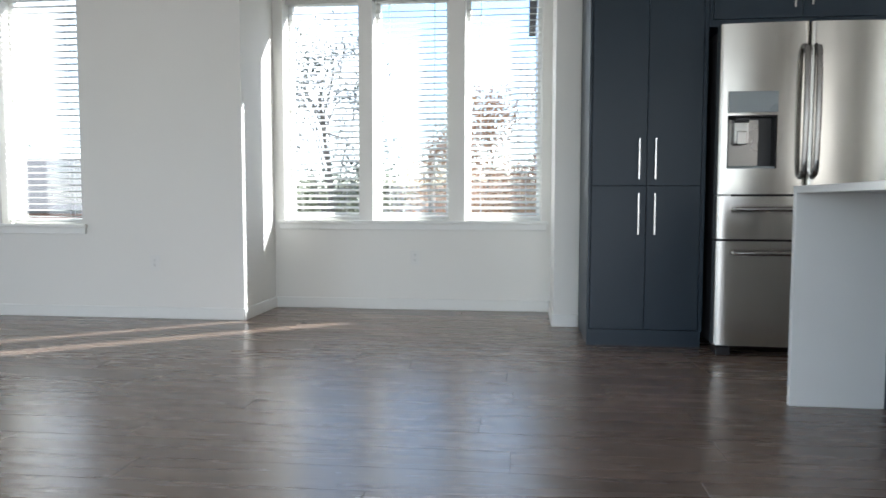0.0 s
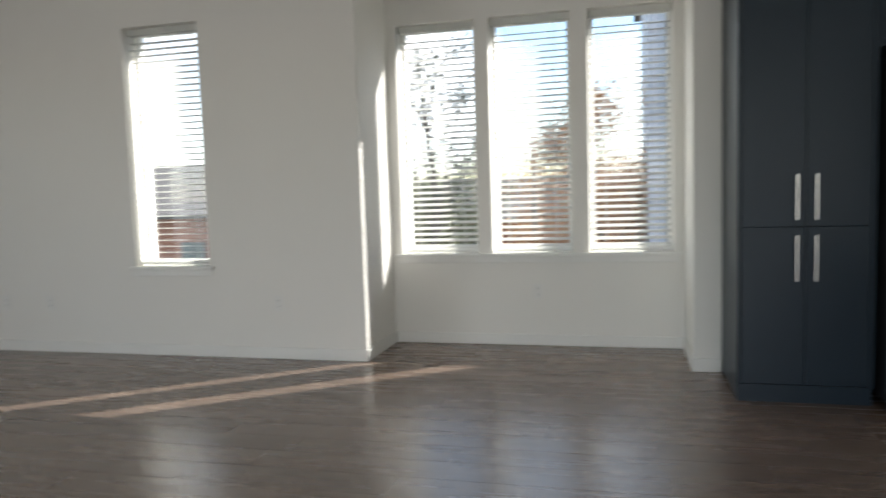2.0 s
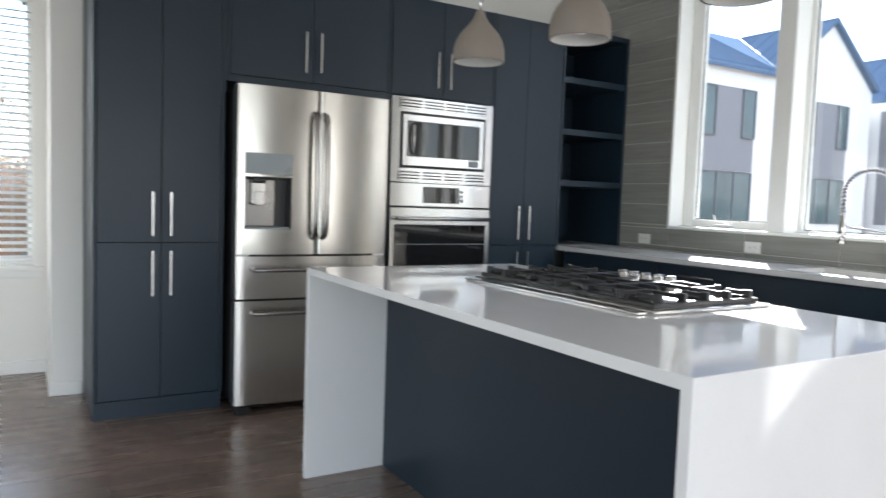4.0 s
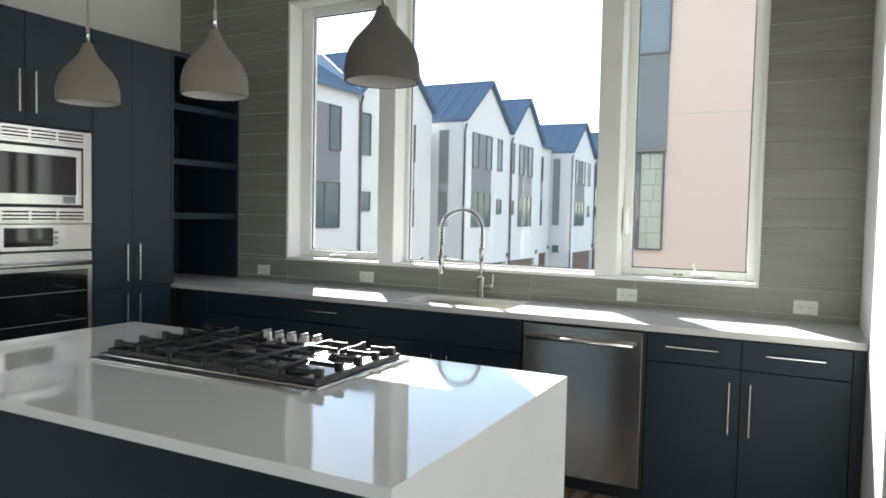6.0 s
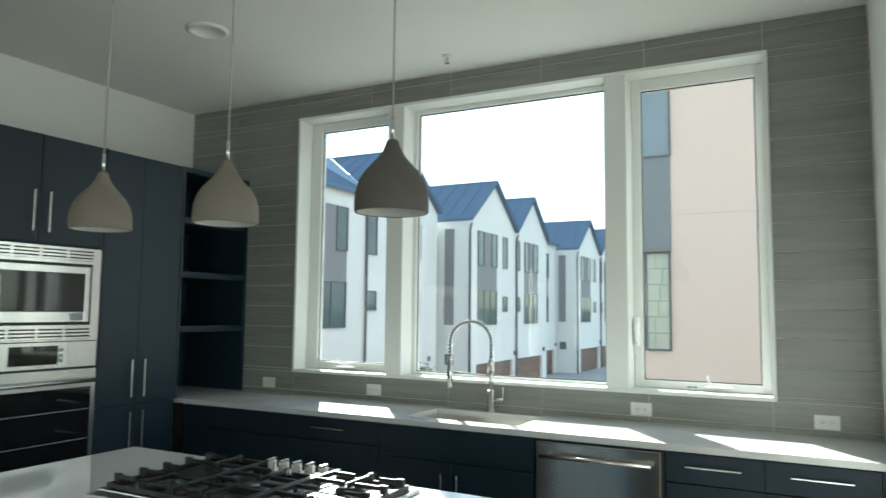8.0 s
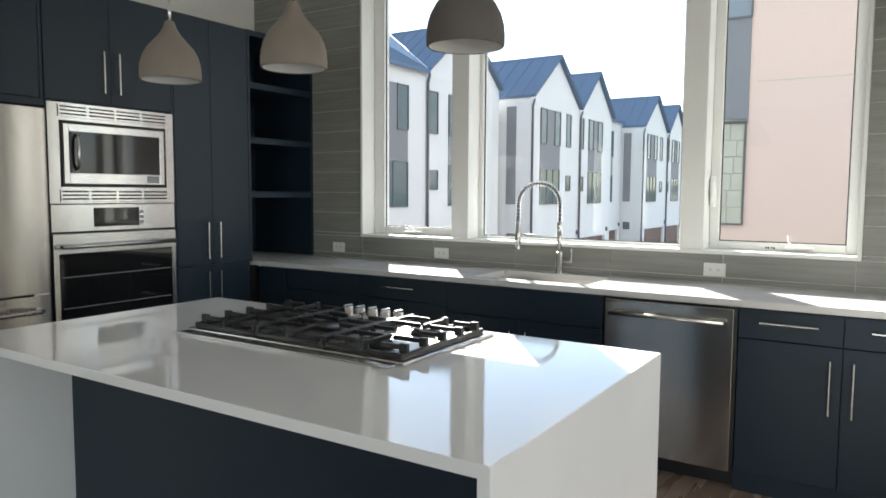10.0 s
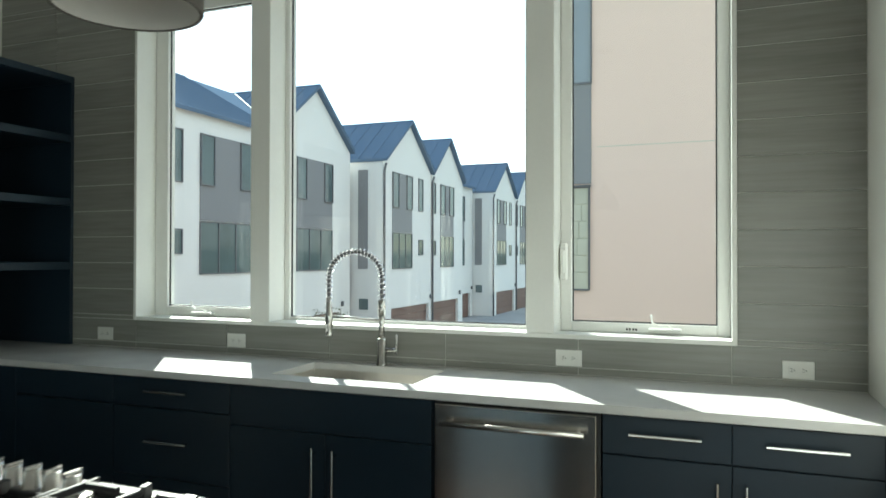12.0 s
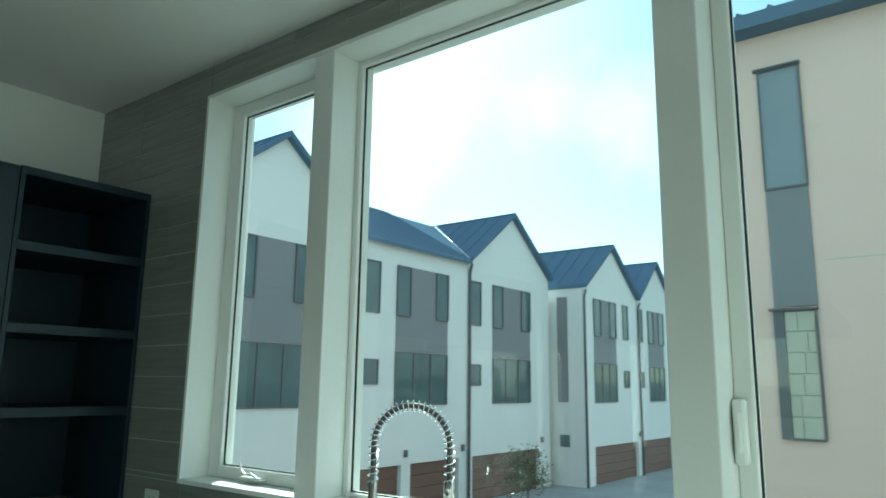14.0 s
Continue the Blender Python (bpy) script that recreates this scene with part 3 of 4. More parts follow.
d = boxes("door", [(2.618, 3.256, YF - 0.004, CF + 0.015, 1.425, 1.77)], M_BLACK, mw, bevel=0.003)
bs = [(2.630, 2.660, YF - 0.008, YF, 1.437, 1.758), (3.215, 3.245, YF - 0.008, YF, 1.437, 1.758), (2.660, 3.215, YF - 0.008, YF, 1.437, 1.495), (2.660, 3.215, YF - 0.008, YF, 1.718, 1.758)]
boxes("door_frame", bs, M_STEELH, d, bevel=0.0015)
boxes("window", [(2.662, 3.213, YF - 0.0055, YF - 0.004, 1.497, 1.716)], M_DARKGLASS, d)
tube("handle", [(2.70, YF - 0.006, 1.515), (2.70, YF - 0.03, 1.53), (2.697, YF - 0.036, 1.607), (2.70, YF - 0.03, 1.684), (2.70, YF - 0.006, 1.70)], 0.008, M_NICKEL, d)
boxes("key_pad", [(3.125, 3.205, YF - 0.0095, YF - 0.008, 1.447, 1.487)], M_GREYPLATE, d)
ov = thing("wall_oven", (2.93, 5.1, 0.52), "built-in stainless steel wall oven with dark glass door", "oven")
boxes("control_panel", [(2.551, 3.316, YF, CF + 0.028, 1.176, 1.326)], M_STEELH, ov, bevel=0.003)
boxes("display", [(2.79, 3.07, YF - 0.003, YF, 1.20, 1.305)], M_DARKGLASS, ov, bevel=0.001)
boxes("display_buttons", [(3.075, 3.10, YF - 0.002, YF, 1.21 + 0.03 * k, 1.228 + 0.03 * k) for k in range(3)], M_GREYPLATE, ov)
d = boxes("door", [(2.551, 3.316, YF - 0.008, CF + 0.028, 0.515, 1.168)], M_STEELH, ov, bevel=0.004)
boxes("window", [(2.585, 3.282, YF - 0.0095, YF - 0.007, 0.60, 1.06)], M_DARKGLASS, d)
boxes("rack", [(2.60, 3.27, YF - 0.0105, YF - 0.0096, z, z + 0.004) for z in (0.76, 0.93)], M_GREYPLATE, d)
tube("handle", [(2.58, YF - 0.008, 1.10), (2.58, YF - 0.055, 1.10), (3.287, YF - 0.055, 1.10), (3.287, YF - 0.008, 1.10)], 0.012, M_NICKEL, d)

# counter run along the east wall
SX0, SX1, SY0, SY1 = 4.10, 4.47, 2.73, 3.42
ct = tagged(boxes("countertop", [(3.98, XT - 0.001, 1.024, SY0, 0.884, 0.915), (3.98, XT - 0.001, SY1, YK, 0.884, 0.915),
                                 (3.98, SX0, SY0, SY1, 0.884, 0.915), (SX1, XT - 0.001, SY0, SY1, 0.884, 0.915)], M_QUARTZ2),
            "pale grey quartz countertop with an undermount sink cutout", "countertop")
sk = thing("kitchen_sink", (4.28, 3.07, 0.68), "undermount stainless steel kitchen sink", "sink")
boxes("basin", [(SX0 - 0.012, SX1 + 0.012, SY0 - 0.012, SY1 + 0.012, 0.66, 0.668), (SX0 - 0.012, SX0, SY0 - 0.012, SY1 + 0.012, 0.668, 0.8835),
                (SX1, SX1 + 0.012, SY0 - 0.012, SY1 + 0.012, 0.668, 0.8835), (SX0, SX1, SY0 - 0.012, SY0, 0.668, 0.8835), (SX0, SX1, SY1, SY1 + 0.012, 0.668, 0.8835)],
      M_SINK, sk)
lathe("drain", [(0.0, 0.0), (0.03, 0.0), (0.042, 0.004), (0.045, 0.0)], (4.3, 3.07, 0.6685), M_CHROME, sk, 20)


def east_front(parent, name, y0, y1, z0, z1):
    return boxes(name, [(BF, BF + 0.019, y0 + 0.0015, y1 - 0.0015, z0 + 0.0015, z1 - 0.0015)], M_CAB, parent, bevel=0.0015)


def base_cabinet(y0, y1, fronts, label):
    c = thing("base_cabinet", (4.28, (y0 + y1) / 2, 0), label, "cabinet", "base cabinets under the counter")
    bs = [(BF + 0.021, XE - 0.002, y0, y1, 0.095, 0.66), (BF + 0.021, BF + 0.04, y0, y1, 0.66, 0.8838),
          (XE - 0.02, XE - 0.002, y0, y1, 0.66, 0.8838), (BF + 0.04, XE - 0.02, y0, y0 + 0.018, 0.66, 0.8838), (BF + 0.04, XE - 0.02, y1 - 0.018, y1, 0.66, 0.8838)]
    boxes("body", bs, M_CAB, c)
    boxes("toe_kick", [(BF + 0.014, BF + 0.034, y0, y1, 0.0, 0.095)], M_CAB, c)
    for kind, a, b, z0, z1, h in fronts:
        f = east_front(c, kind, a, b, z0, z1)
        if h == "across":
            m = (a + b) / 2
            bar_handle(f, (BF, m - 0.12, (z0 + z1) / 2 + 0.01), (BF, m + 0.12, (z0 + z1) / 2 + 0.01), (-0.032, 0, 0))
        elif h:
            bar_handle(f, (BF, h, z1 - 0.30), (BF, h, z1 - 0.055), (-0.032, 0, 0))


base_cabinet(4.235, 5.128, [("drawer", 4.235, 4.88, 0.74, 0.875, None), ("filler", 4.88, 5.128, 0.098, 0.875, None), ("door", 4.235, 4.88, 0.098, 0.738, None)],
             "slate-blue corner cabinet under the counter")
base_cabinet(3.568, 4.233, [("drawer", 3.568, 4.233, 0.74, 0.875, "across"), ("drawer", 3.568, 4.233, 0.42, 0.738, "across"), ("drawer", 3.568, 4.233, 0.098, 0.418, "across")],
             "slate-blue drawer cabinet under the counter")
base_cabinet(2.61, 3.566, [("false_front", 2.61, 3.566, 0.70, 0.875, None), ("door", 2.61, 3.086, 0.098, 0.698, 3.037), ("door", 3.086, 3.566, 0.098, 0.698, 3.134)],
             "slate-blue sink cabinet with two doors")
base_cabinet(1.075, 1.952, [("drawer", 1.522, 1.952, 0.737, 0.875, "across"), ("drawer", 1.075, 1.522, 0.737, 0.875, "across"),
                            ("door", 1.522, 1.952, 0.098, 0.735, 1.568), ("door", 1.075, 1.522, 0.098, 0.735, 1.478)],
             "slate-blue base cabinet with two drawers and two doors")
boxes("base_filler", [(BF + 0.004, BF + 0.05, 1.024, 1.073, 0.0, 0.8838)], M_CAB)
tagged(bpy.data.objects["base_filler"], "narrow slate-blue filler strip at the wall", "filler")

dw = thing("dishwasher", (4.28, 2.28, 0), "stainless steel dishwasher with a bar handle", "dishwasher")
boxes("body", [(BF + 0.03, XE - 0.01, 1.96, 2.604, 0.10, 0.872), (BF + 0.06, BF + 0.08, 1.96, 2.604, 0.0, 0.10)], M_BLACK, dw)
d = boxes("door", [(BF - 0.004, BF + 0.028, 1.972, 2.596, 0.085, 0.866)], M_STEEL, dw, bevel=0.004, seg=2)
bm = bmesh.new()
add_tube(bm, [(BF - 0.045, 2.01, 0.80), (BF - 0.045, 2.56, 0.80)], 0.011, 12)
for y in (2.04, 2.53):
    add_tube(bm, [(BF - 0.004, y, 0.80), (BF - 0.045, y, 0.80)], 0.009, 8)
finish(bm, "handle", M_NICKEL, d, True)

# faucet
fa = thing("kitchen_faucet", (4.50, 3.066, 0.916), "brushed nickel spring-neck kitchen faucet", "faucet")
fx, fy, fz = 4.50, 3.066, 0.916
lathe("base", [(0, 0), (0.028, 0), (0.028, 0.006), (0.024, 0.010), (0.024, 0.125), (0.020, 0.13), (0, 0.13)], (fx, fy, fz), M_NICKEL, fa, 24)
tube("riser", [(fx, fy, fz + 0.125), (fx, fy, fz + 0.20), (fx, fy, fz + 0.28)], 0.014, M_NICKEL, fa)
lathe("collar", [(0, 0), (0.018, 0), (0.018, 0.075), (0.013, 0.08), (0, 0.08)], (fx, fy, fz + 0.235), M_NICKEL, fa, 20)
tube("lever", [(fx, fy - 0.02, fz + 0.075), (fx, fy - 0.075, fz + 0.075), (fx, fy - 0.078, fz + 0.075)], 0.012, M_NICKEL, fa)
tube("lever_arm", [(fx, fy - 0.078, fz + 0.055), (fx, fy - 0.078, fz + 0.15)], 0.006, M_NICKEL, fa)
AX = Vector((-0.45, 0.89, 0)).normalized()      # the spout swings over the basin
R = 0.125
arch = [Vector((fx, fy, fz + 0.28 + 0.14 * k / 6)) for k in range(6)]
arch += [Vector((fx, fy, fz + 0.42)) + AX * (R - R * math.cos(a)) + Vector((0, 0, R * math.sin(a))) for a in (math.pi * k / 24 for k in range(25))]
arch += [Vector((fx, fy, fz + 0.42 - 0.12 * k / 6)) + AX * 2 * R for k in range(1, 7)]
tube("hose", arch, 0.009, M_PIPE, fa)
bm = bmesh.new()
turns, per = 34, 9
coil = []
for i in range(turns * per):
    s = i / (turns * per - 1) * (len(arch) - 1)
    k = min(int(s), len(arch) - 2)
    p = arch[k].lerp(arch[k + 1], s - k)
    t = (arch[k + 1] - arch[k]).normalized()
    side = AX.cross(Vector((0, 0, 1)))
    nrm = t.cross(side)
    ang = 2 * math.pi * i / per
    coil.append(p + (side * math.cos(ang) + nrm * math.sin(ang)) * 0.0165)
add_tube(bm, coil, 0.0027, 5)
finish(bm, "spring", M_CHROME, fa, True)
tip = Vector((fx, fy, fz + 0.30)) + AX * 2 * R
lathe("spray_head", [(0, 0.03), (0.014, 0.03), (0.014, -0.04), (0.019, -0.05), (0.019, -0.115), (0.015, -0.12), (0.021, -0.15), (0.02, -0.158), (0, -0.158)], tip, M_NICKEL, fa, 20)
tube("spout_arm", [(fx, fy, fz + 0.215), tip + Vector((0, 0, -0.06))], 0.006, M_NICKEL, fa)
boxes("spray_button", [(tip.x - 0.026, tip.x - 0.016, tip.y - 0.006, tip.y + 0.006, tip.z - 0.10, tip.z - 0.06)], M_BLACK, fa, bevel=0.003)


# wall outlets
def outlet(p, face, wide, group, dual=False):
    """A cover plate with two sockets; face is the way it looks."""
    e = thing("wall_outlet", p, "white plastic wall outlet with two sockets", "outlet", group)
    n = Vector(face)
    u = Vector((-n.y, n.x, 0))

    def pl(a0, a1, b0, b1, c0, c1):
        q0, q1 = Vector(p) + u * a0 + n * c0, Vector(p) + u * a1 + n * c1
        return (min(q0.x, q1.x), max(q0.x, q1.x), min(q0.y, q1.y), max(q0.y, q1.y), p[2] + b0, p[2] + b1)
    w, h = (0.058, 0.036) if wide else (0.036, 0.058)
    boxes("plate", [pl(-w, w, -h, h, 0.0005, 0.005)], M_PLASTIC, e, bevel=0.0015)
    holes, faces = [], []
    for s in (-1, 1):
        a, b = (s * 0.021, 0) if wide else (0, s * 0.021)
        faces.append(pl(a - 0.015, a + 0.015, b - 0.014, b + 0.014, 0.005, 0.0065))
        if wide:
            holes += [pl(a - 0.008, a + 0.001, b + 0.004, b + 0.006, 0.0065, 0.0068), pl(a - 0.008, a + 0.001, b - 0.006, b - 0.004, 0.0065, 0.0068),
                      pl(a + 0.005, a + 0.009, b - 0.002, b + 0.002, 0.0065, 0.0068)]
        else:
            holes += [pl(a - 0.006, a - 0.004, b - 0.001, b + 0.008, 0.0065, 0.0068), pl(a + 0.004, a + 0.006, b - 0.001, b + 0.008, 0.0065, 0.0068),
                      pl(a - 0.002, a + 0.002, b - 0.009, b - 0.005, 0.0065, 0.0068)]
    boxes("socket", faces, M_PLASTIC, e, bevel=0.0008)
    boxes("slot", holes, M_BLACK, e)
    return e


for y in (4.874, 3.957, 2.18, 1.267):
    outlet((XT - 0.001, y, 0.989), (-1, 0, 0), True, "outlets over the counter")
for x, z in ((-5.735, 0.385), (-4.594, 0.391), (-4.163, 0.391), (-2.156, 0.407)):
    outlet((x, YN, z), (0, -1, 0), False, "outlets in the living room")
outlet((-0.355, YB, 0.411), (0, -1, 0), False, "outlets in the living room")
e = thing("blank_plate", (XW, 5.2, 0.405), "blank white square wall plate", "wall plate")
boxes("plate", [(XW + 0.0005, XW + 0.006, 5.14, 5.26, 0.345, 0.465)], M_PLASTIC, e, bevel=0.002)

# island
isl = thing("kitchen_island", (2.14, 2.96, 0), "slate-blue kitchen island with white quartz waterfall top", "kitchen island")
IX0, IX1, IY0, IY1, IT = 1.60, 2.685, 1.945, 3.972, 0.915
bm = bmesh.new()
T = 0.029
outline = [(IY0, 0), (IY0 + T, 0), (IY0 + T, IT - T), (IY1 - T, IT - T), (IY1 - T, 0), (IY1, 0), (IY1, IT), (IY0, IT)]
sides = [[bm.verts.new((x, y, z)) for y, z in outline] for x in (IX0, IX1)]
for i in range(8):
    bm.faces.new((sides[0][i], sides[0][(i + 1) % 8], sides[1][(i + 1) % 8], sides[1][i]))
bm.faces.new(sides[0][::-1])
bm.faces.new(sides[1])
bmesh.ops.recalc_face_normals(bm, faces=bm.faces)
bmesh.ops.bevel(bm, geom=list(bm.edges), offset=0.002, segments=2, affect="EDGES", profile=0.5)
tagged(finish(bm, "waterfall_countertop", M_QUARTZ, isl), "polished white quartz top and ends")
boxes("body", [(1.972, 2.64, IY0 + T + 0.001, IY1 - T - 0.001, 0.0, IT - T - 0.0005)], M_CAB, isl)
for k in range(3):
    y0 = IY0 + 0.055 + k * 0.64
    dd = boxes("door", [(2.64, 2.66, y0, y0 + 0.637, 0.1, IT - 0.055)], M_CAB, isl, bevel=0.0015)
    bar_handle(dd, (2.66, y0 + 0.2, 0.8), (2.66, y0 + 0.44, 0.8), (0.032, 0, 0))

# cooktop
ck = thing("gas_cooktop", (2.34, 2.96, IT), "stainless steel gas cooktop with black cast-iron grates", "cooktop")
CX0, CX1, CY0, CY1 = 2.045, 2.625, 2.492, 3.432
boxes("tray", [(CX0 + 0.052, CX1, CY0, CY1, IT + 0.0005, IT + 0.012)], M_STEELH, ck, bevel=0.004, seg=2)
boxes("front_lip", [(CX0, CX0 + 0.05, CY0 + 0.02, CY1 - 0.02, IT + 0.0005, IT + 0.009)], M_STEELH, ck, bevel=0.002)
boxes("well", [(CX0 + 0.075, CX1 - 0.03, CY0 + 0.025 + 0.302 * k, CY0 + 0.310 + 0.302 * k, IT + 0.0122, IT + 0.0136) for k in range(3)], M_STEELW, ck, bevel=0.0005)
GZ = IT + 0.050
for k in range(3):
    y0 = CY0 + 0.024 + k * 0.2985
    y1 = y0 + 0.294
    x0, x1 = CX0 + 0.07, CX1 - 0.035
    if k == 1:
        x1 -= 0.085
    zl = IT + 0.0137
    xm, ym = (x0 + x1) / 2, (y0 + y1) / 2
    bs = [(x0, x0 + 0.012, y0 + 0.012, y1 - 0.012, zl, zl + 0.016), (x1 - 0.012, x1, y0 + 0.012, y1 - 0.012, zl, zl + 0.016)]
    # side rails: high over the joint between two grates, low along the outer edges of the tray
    for ya, outer in ((y0, k == 0), (y1 - 0.012, k == 2)):
        bs.append((x0, x1, ya, ya + 0.012, zl if outer else GZ - 0.016, zl + 0.016 if outer else GZ))
        if not outer:
            bs += [(xa, xa + 0.014, ya, ya + 0.012, zl, GZ - 0.016) for xa in (x0, xm - 0.007, x1 - 0.014)]
    for j in range(5):
        xa = x0 + 0.035 + (x1 - x0 - 0.07) * j / 4
        reach = 0.128 if j in (1, 3) else 0.098
        for ya, sg, outer in ((y0, 1, k == 0), (y1, -1, k == 2)):
            if outer:
                bs.append((xa - 0.008, xa + 0.008, min(ya, ya + sg * 0.03), max(ya, ya + sg * 0.03), zl + 0.012, GZ + 0.004))
            bs.append((xa - 0.0065, xa + 0.0065, min(ya + sg * 0.011, ya + sg * reach), max(ya + sg * 0.011, ya + sg * reach), GZ - 0.014, GZ))
    for sx in (x0, x1 - 0.026):
        bs.append((sx, sx + 0.026, ym - 0.008, ym + 0.008, zl + 0.012, GZ + 0.004))
    bs += [(x0 + 0.02, x0 + 0.15, ym - 0.006, ym + 0.006, GZ - 0.014, GZ), (x1 - 0.15, x1 - 0.02, ym - 0.006, ym + 0.006, GZ - 0.014, GZ)]
    boxes("grate", bs, M_IRON, ck, bevel=0.0025)
for bx, by, r in ((2.22, 2.665, 0.04), (2.46, 2.665, 0.05), (2.30, 2.96, 0.06), (2.22, 3.255, 0.05), (2.46, 3.255, 0.04)):
    lathe("burner", [(0, 0.024), (r * 0.75, 0.024), (r * 0.8, 0.02), (r * 0.8, 0.014), (r, 0.013), (r * 1.05, 0.0), (0, 0)], (bx, by, IT + 0.0126), M_IRON, ck, 24)
for k in range(5):
    y = 2.862 + k * 0.0595
    kn = lathe("knob", [(0, 0.042), (0.017, 0.042), (0.019, 0.039), (0.020, 0.006), (0.024, 0.004), (0.024, 0), (0, 0)], (2.575, y, IT + 0.0105), M_NICKEL, ck, 24)
    boxes("pointer", [(2.553, 2.597, y - 0.006, y + 0.006, IT + 0.050, IT + 0.061)], M_NICKEL, kn, bevel=0.002)
    kn["label"] = "satin metal control knob"

# pendant lamps
px, py, pz = 2.26, 2.40, 1.81
pl_ = thing("pendant_lamp", (px, py, pz), "taupe bell-shaped pendant lamp on a thin cord, unlit", "pendant lamp", "pendants over the island")
c0 = (px, py, pz)
outer = [(0.103, 0.002), (0.1075, 0.0), (0.110, 0.004), (0.1105, 0.03), (0.108, 0.06), (0.0995, 0.09), (0.084, 0.118), (0.063, 0.142), (0.044, 0.163), (0.030, 0.183),
         (0.0215, 0.203), (0.018, 0.215), (0.014, 0.219), (0.0, 0.219)]
lathe("shade", outer, c0, M_PENDANT, pl_)
lathe("lining", [(0.103, 0.002), (0.1045, 0.03), (0.100, 0.06), (0.091, 0.09), (0.074, 0.118), (0.054, 0.14), (0.0, 0.142)], c0, M_PENDIN, pl_)
lathe("bulb", [(0.0, 0.02), (0.02, 0.024), (0.03, 0.04), (0.031, 0.055), (0.022, 0.085), (0.014, 0.10), (0.014, 0.141)], c0, M_PLASTIC, pl_, 20)
tube("rod", [(px, py, pz + 0.217), (px, py, pz + 0.29)], 0.006, M_CHROME, pl_)
tube("cord", [(px, py, pz + 0.29), (px + 0.001, py, 2.6), (px, py, 3.08)], 0.0032, M_CORD, pl_)
lathe("ceiling_canopy", [(0.06, H - pz - 0.001), (0.06, H - pz - 0.018), (0.052, H - pz - 0.024), (0, H - pz - 0.024)], c0, M_NICKEL, pl_)
copy_thing(pl_, pose(px + 0.02, 3.08, pz + 0.002))
copy_thing(pl_, pose(px - 0.02, 3.675, pz + 0.004))
# the pendant against the window gets its backlit shade as a darker colour
pl_["label"] = "taupe bell-shaped pendant lamp darkened as if backlit, on a thin cord, unlit"
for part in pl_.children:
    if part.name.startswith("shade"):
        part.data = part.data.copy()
        part.data.materials[0] = M_PENDBACKLIT

# ceiling fittings
cf = thing("recessed_downlight", (3.316, 4.307, H), "white round recessed ceiling light, unlit", "ceiling light")
lathe("trim_ring", [(0.115, 0.0), (0.115, -0.012), (0.10, -0.018), (0.085, -0.012), (0.08, -0.003), (0, -0.003)], (3.316, 4.307, H), M_PLASTIC, cf)
cf = thing("fire_sprinkler", (4.278, 3.274, H), "small chrome and white ceiling sprinkler head", "sprinkler")
lathe("escutcheon", [(0.03, 0.0), (0.03, -0.004), (0.02, -0.008), (0, -0.008)], (4.278, 3.274, H), M_PLASTIC, cf, 20)
lathe("head", [(0.008, -0.008), (0.008, -0.03), (0.004, -0.032), (0.004, -0.045), (0.016, -0.047), (0.016, -0.05), (0, -0.05)], (4.278, 3.274, H), M_NICKEL, cf, 16)

# outside: ground, alley, houses
G = -3.0
structure(boxes("ground", [(-900, 900, -900, 900, G - 1, G - 0.02)], M_GRASS), "dry grass and earth ground", "ground")
structure(boxes("road", [(5.2, 140, 5.0, 18.7, G - 0.03, G)], M_ASPHALT), "pale concrete alley between the houses", "road")


def gable_roof(bm, x0, x1, y0, y1, eave, peak, ov=0.25, t=0.14, ridge_x=False):
    """Two slopes with thickness; the ridge runs away from the alley, or along it."""
    if ridge_x:
        m = (y0 + y1) / 2
        prof = [(y0 - ov, eave - ov * (peak - eave) / (m - y0)), (m, peak), (y1 + ov, eave - ov * (peak - eave) / (y1 - m))]
        pts = lambda u, p, dz: (u, p[0], p[1] + dz)
        us = (x0, x1)
    else:
        m = (x0 + x1) / 2
        prof = [(x0 - 0.05, eave), (m, peak), (x1 + 0.05, eave)]
        pts = lambda u, p, dz: (p[0], u, p[1] + dz)
        us = (y0 - ov, y1)
    a = [[bm.verts.new(pts(u, p, dz)) for p in prof] for u in us for dz in (0, t)]
    lo0, hi0, lo1, hi1 = a
    for i in range(2):
        bm.faces.new((hi0[i], hi0[i + 1], hi1[i + 1], hi1[i]))
        bm.faces.new((lo0[i], lo1[i], lo1[i + 1], lo0[i + 1]))
        bm.faces.new((lo0[i], lo0[i + 1], hi0[i + 1], hi0[i]))
        bm.faces.new((lo1[i], hi1[i], hi1[i + 1], lo1[i + 1]))
    bm.faces.new((lo0[0], hi0[0], hi1[0], lo1[0]))
    bm.faces.new((lo0[2], lo1[2], hi1[2], hi0[2]))
    return prof, us, pts, t


def facade_window(parent, x0, x1, y, z0, z1, n=1):
    w = boxes("window", [(x0, x1, y - 0.015, y + 0.02, z0, z1)], M_PANE, parent)
    f = 0.05
    bs = [(x0 - f, x0, y - 0.05, y + 0.02, z0 - f, z1 + f), (x1, x1 + f, y - 0.05, y + 0.02, z0 - f, z1 + f), (x0, x1, y - 0.05, y + 0.02, z1, z1 + f),
          (x0, x1, y - 0.07, y + 0.02, z0 - f, z0)]
    for k in range(1, n):
        xm = x0 + (x1 - x0) * k / n
        bs.append((xm - 0.03, xm + 0.03, y - 0.045, y + 0.02, z0, z1))
    boxes("frame", bs, M_PIPE, w)


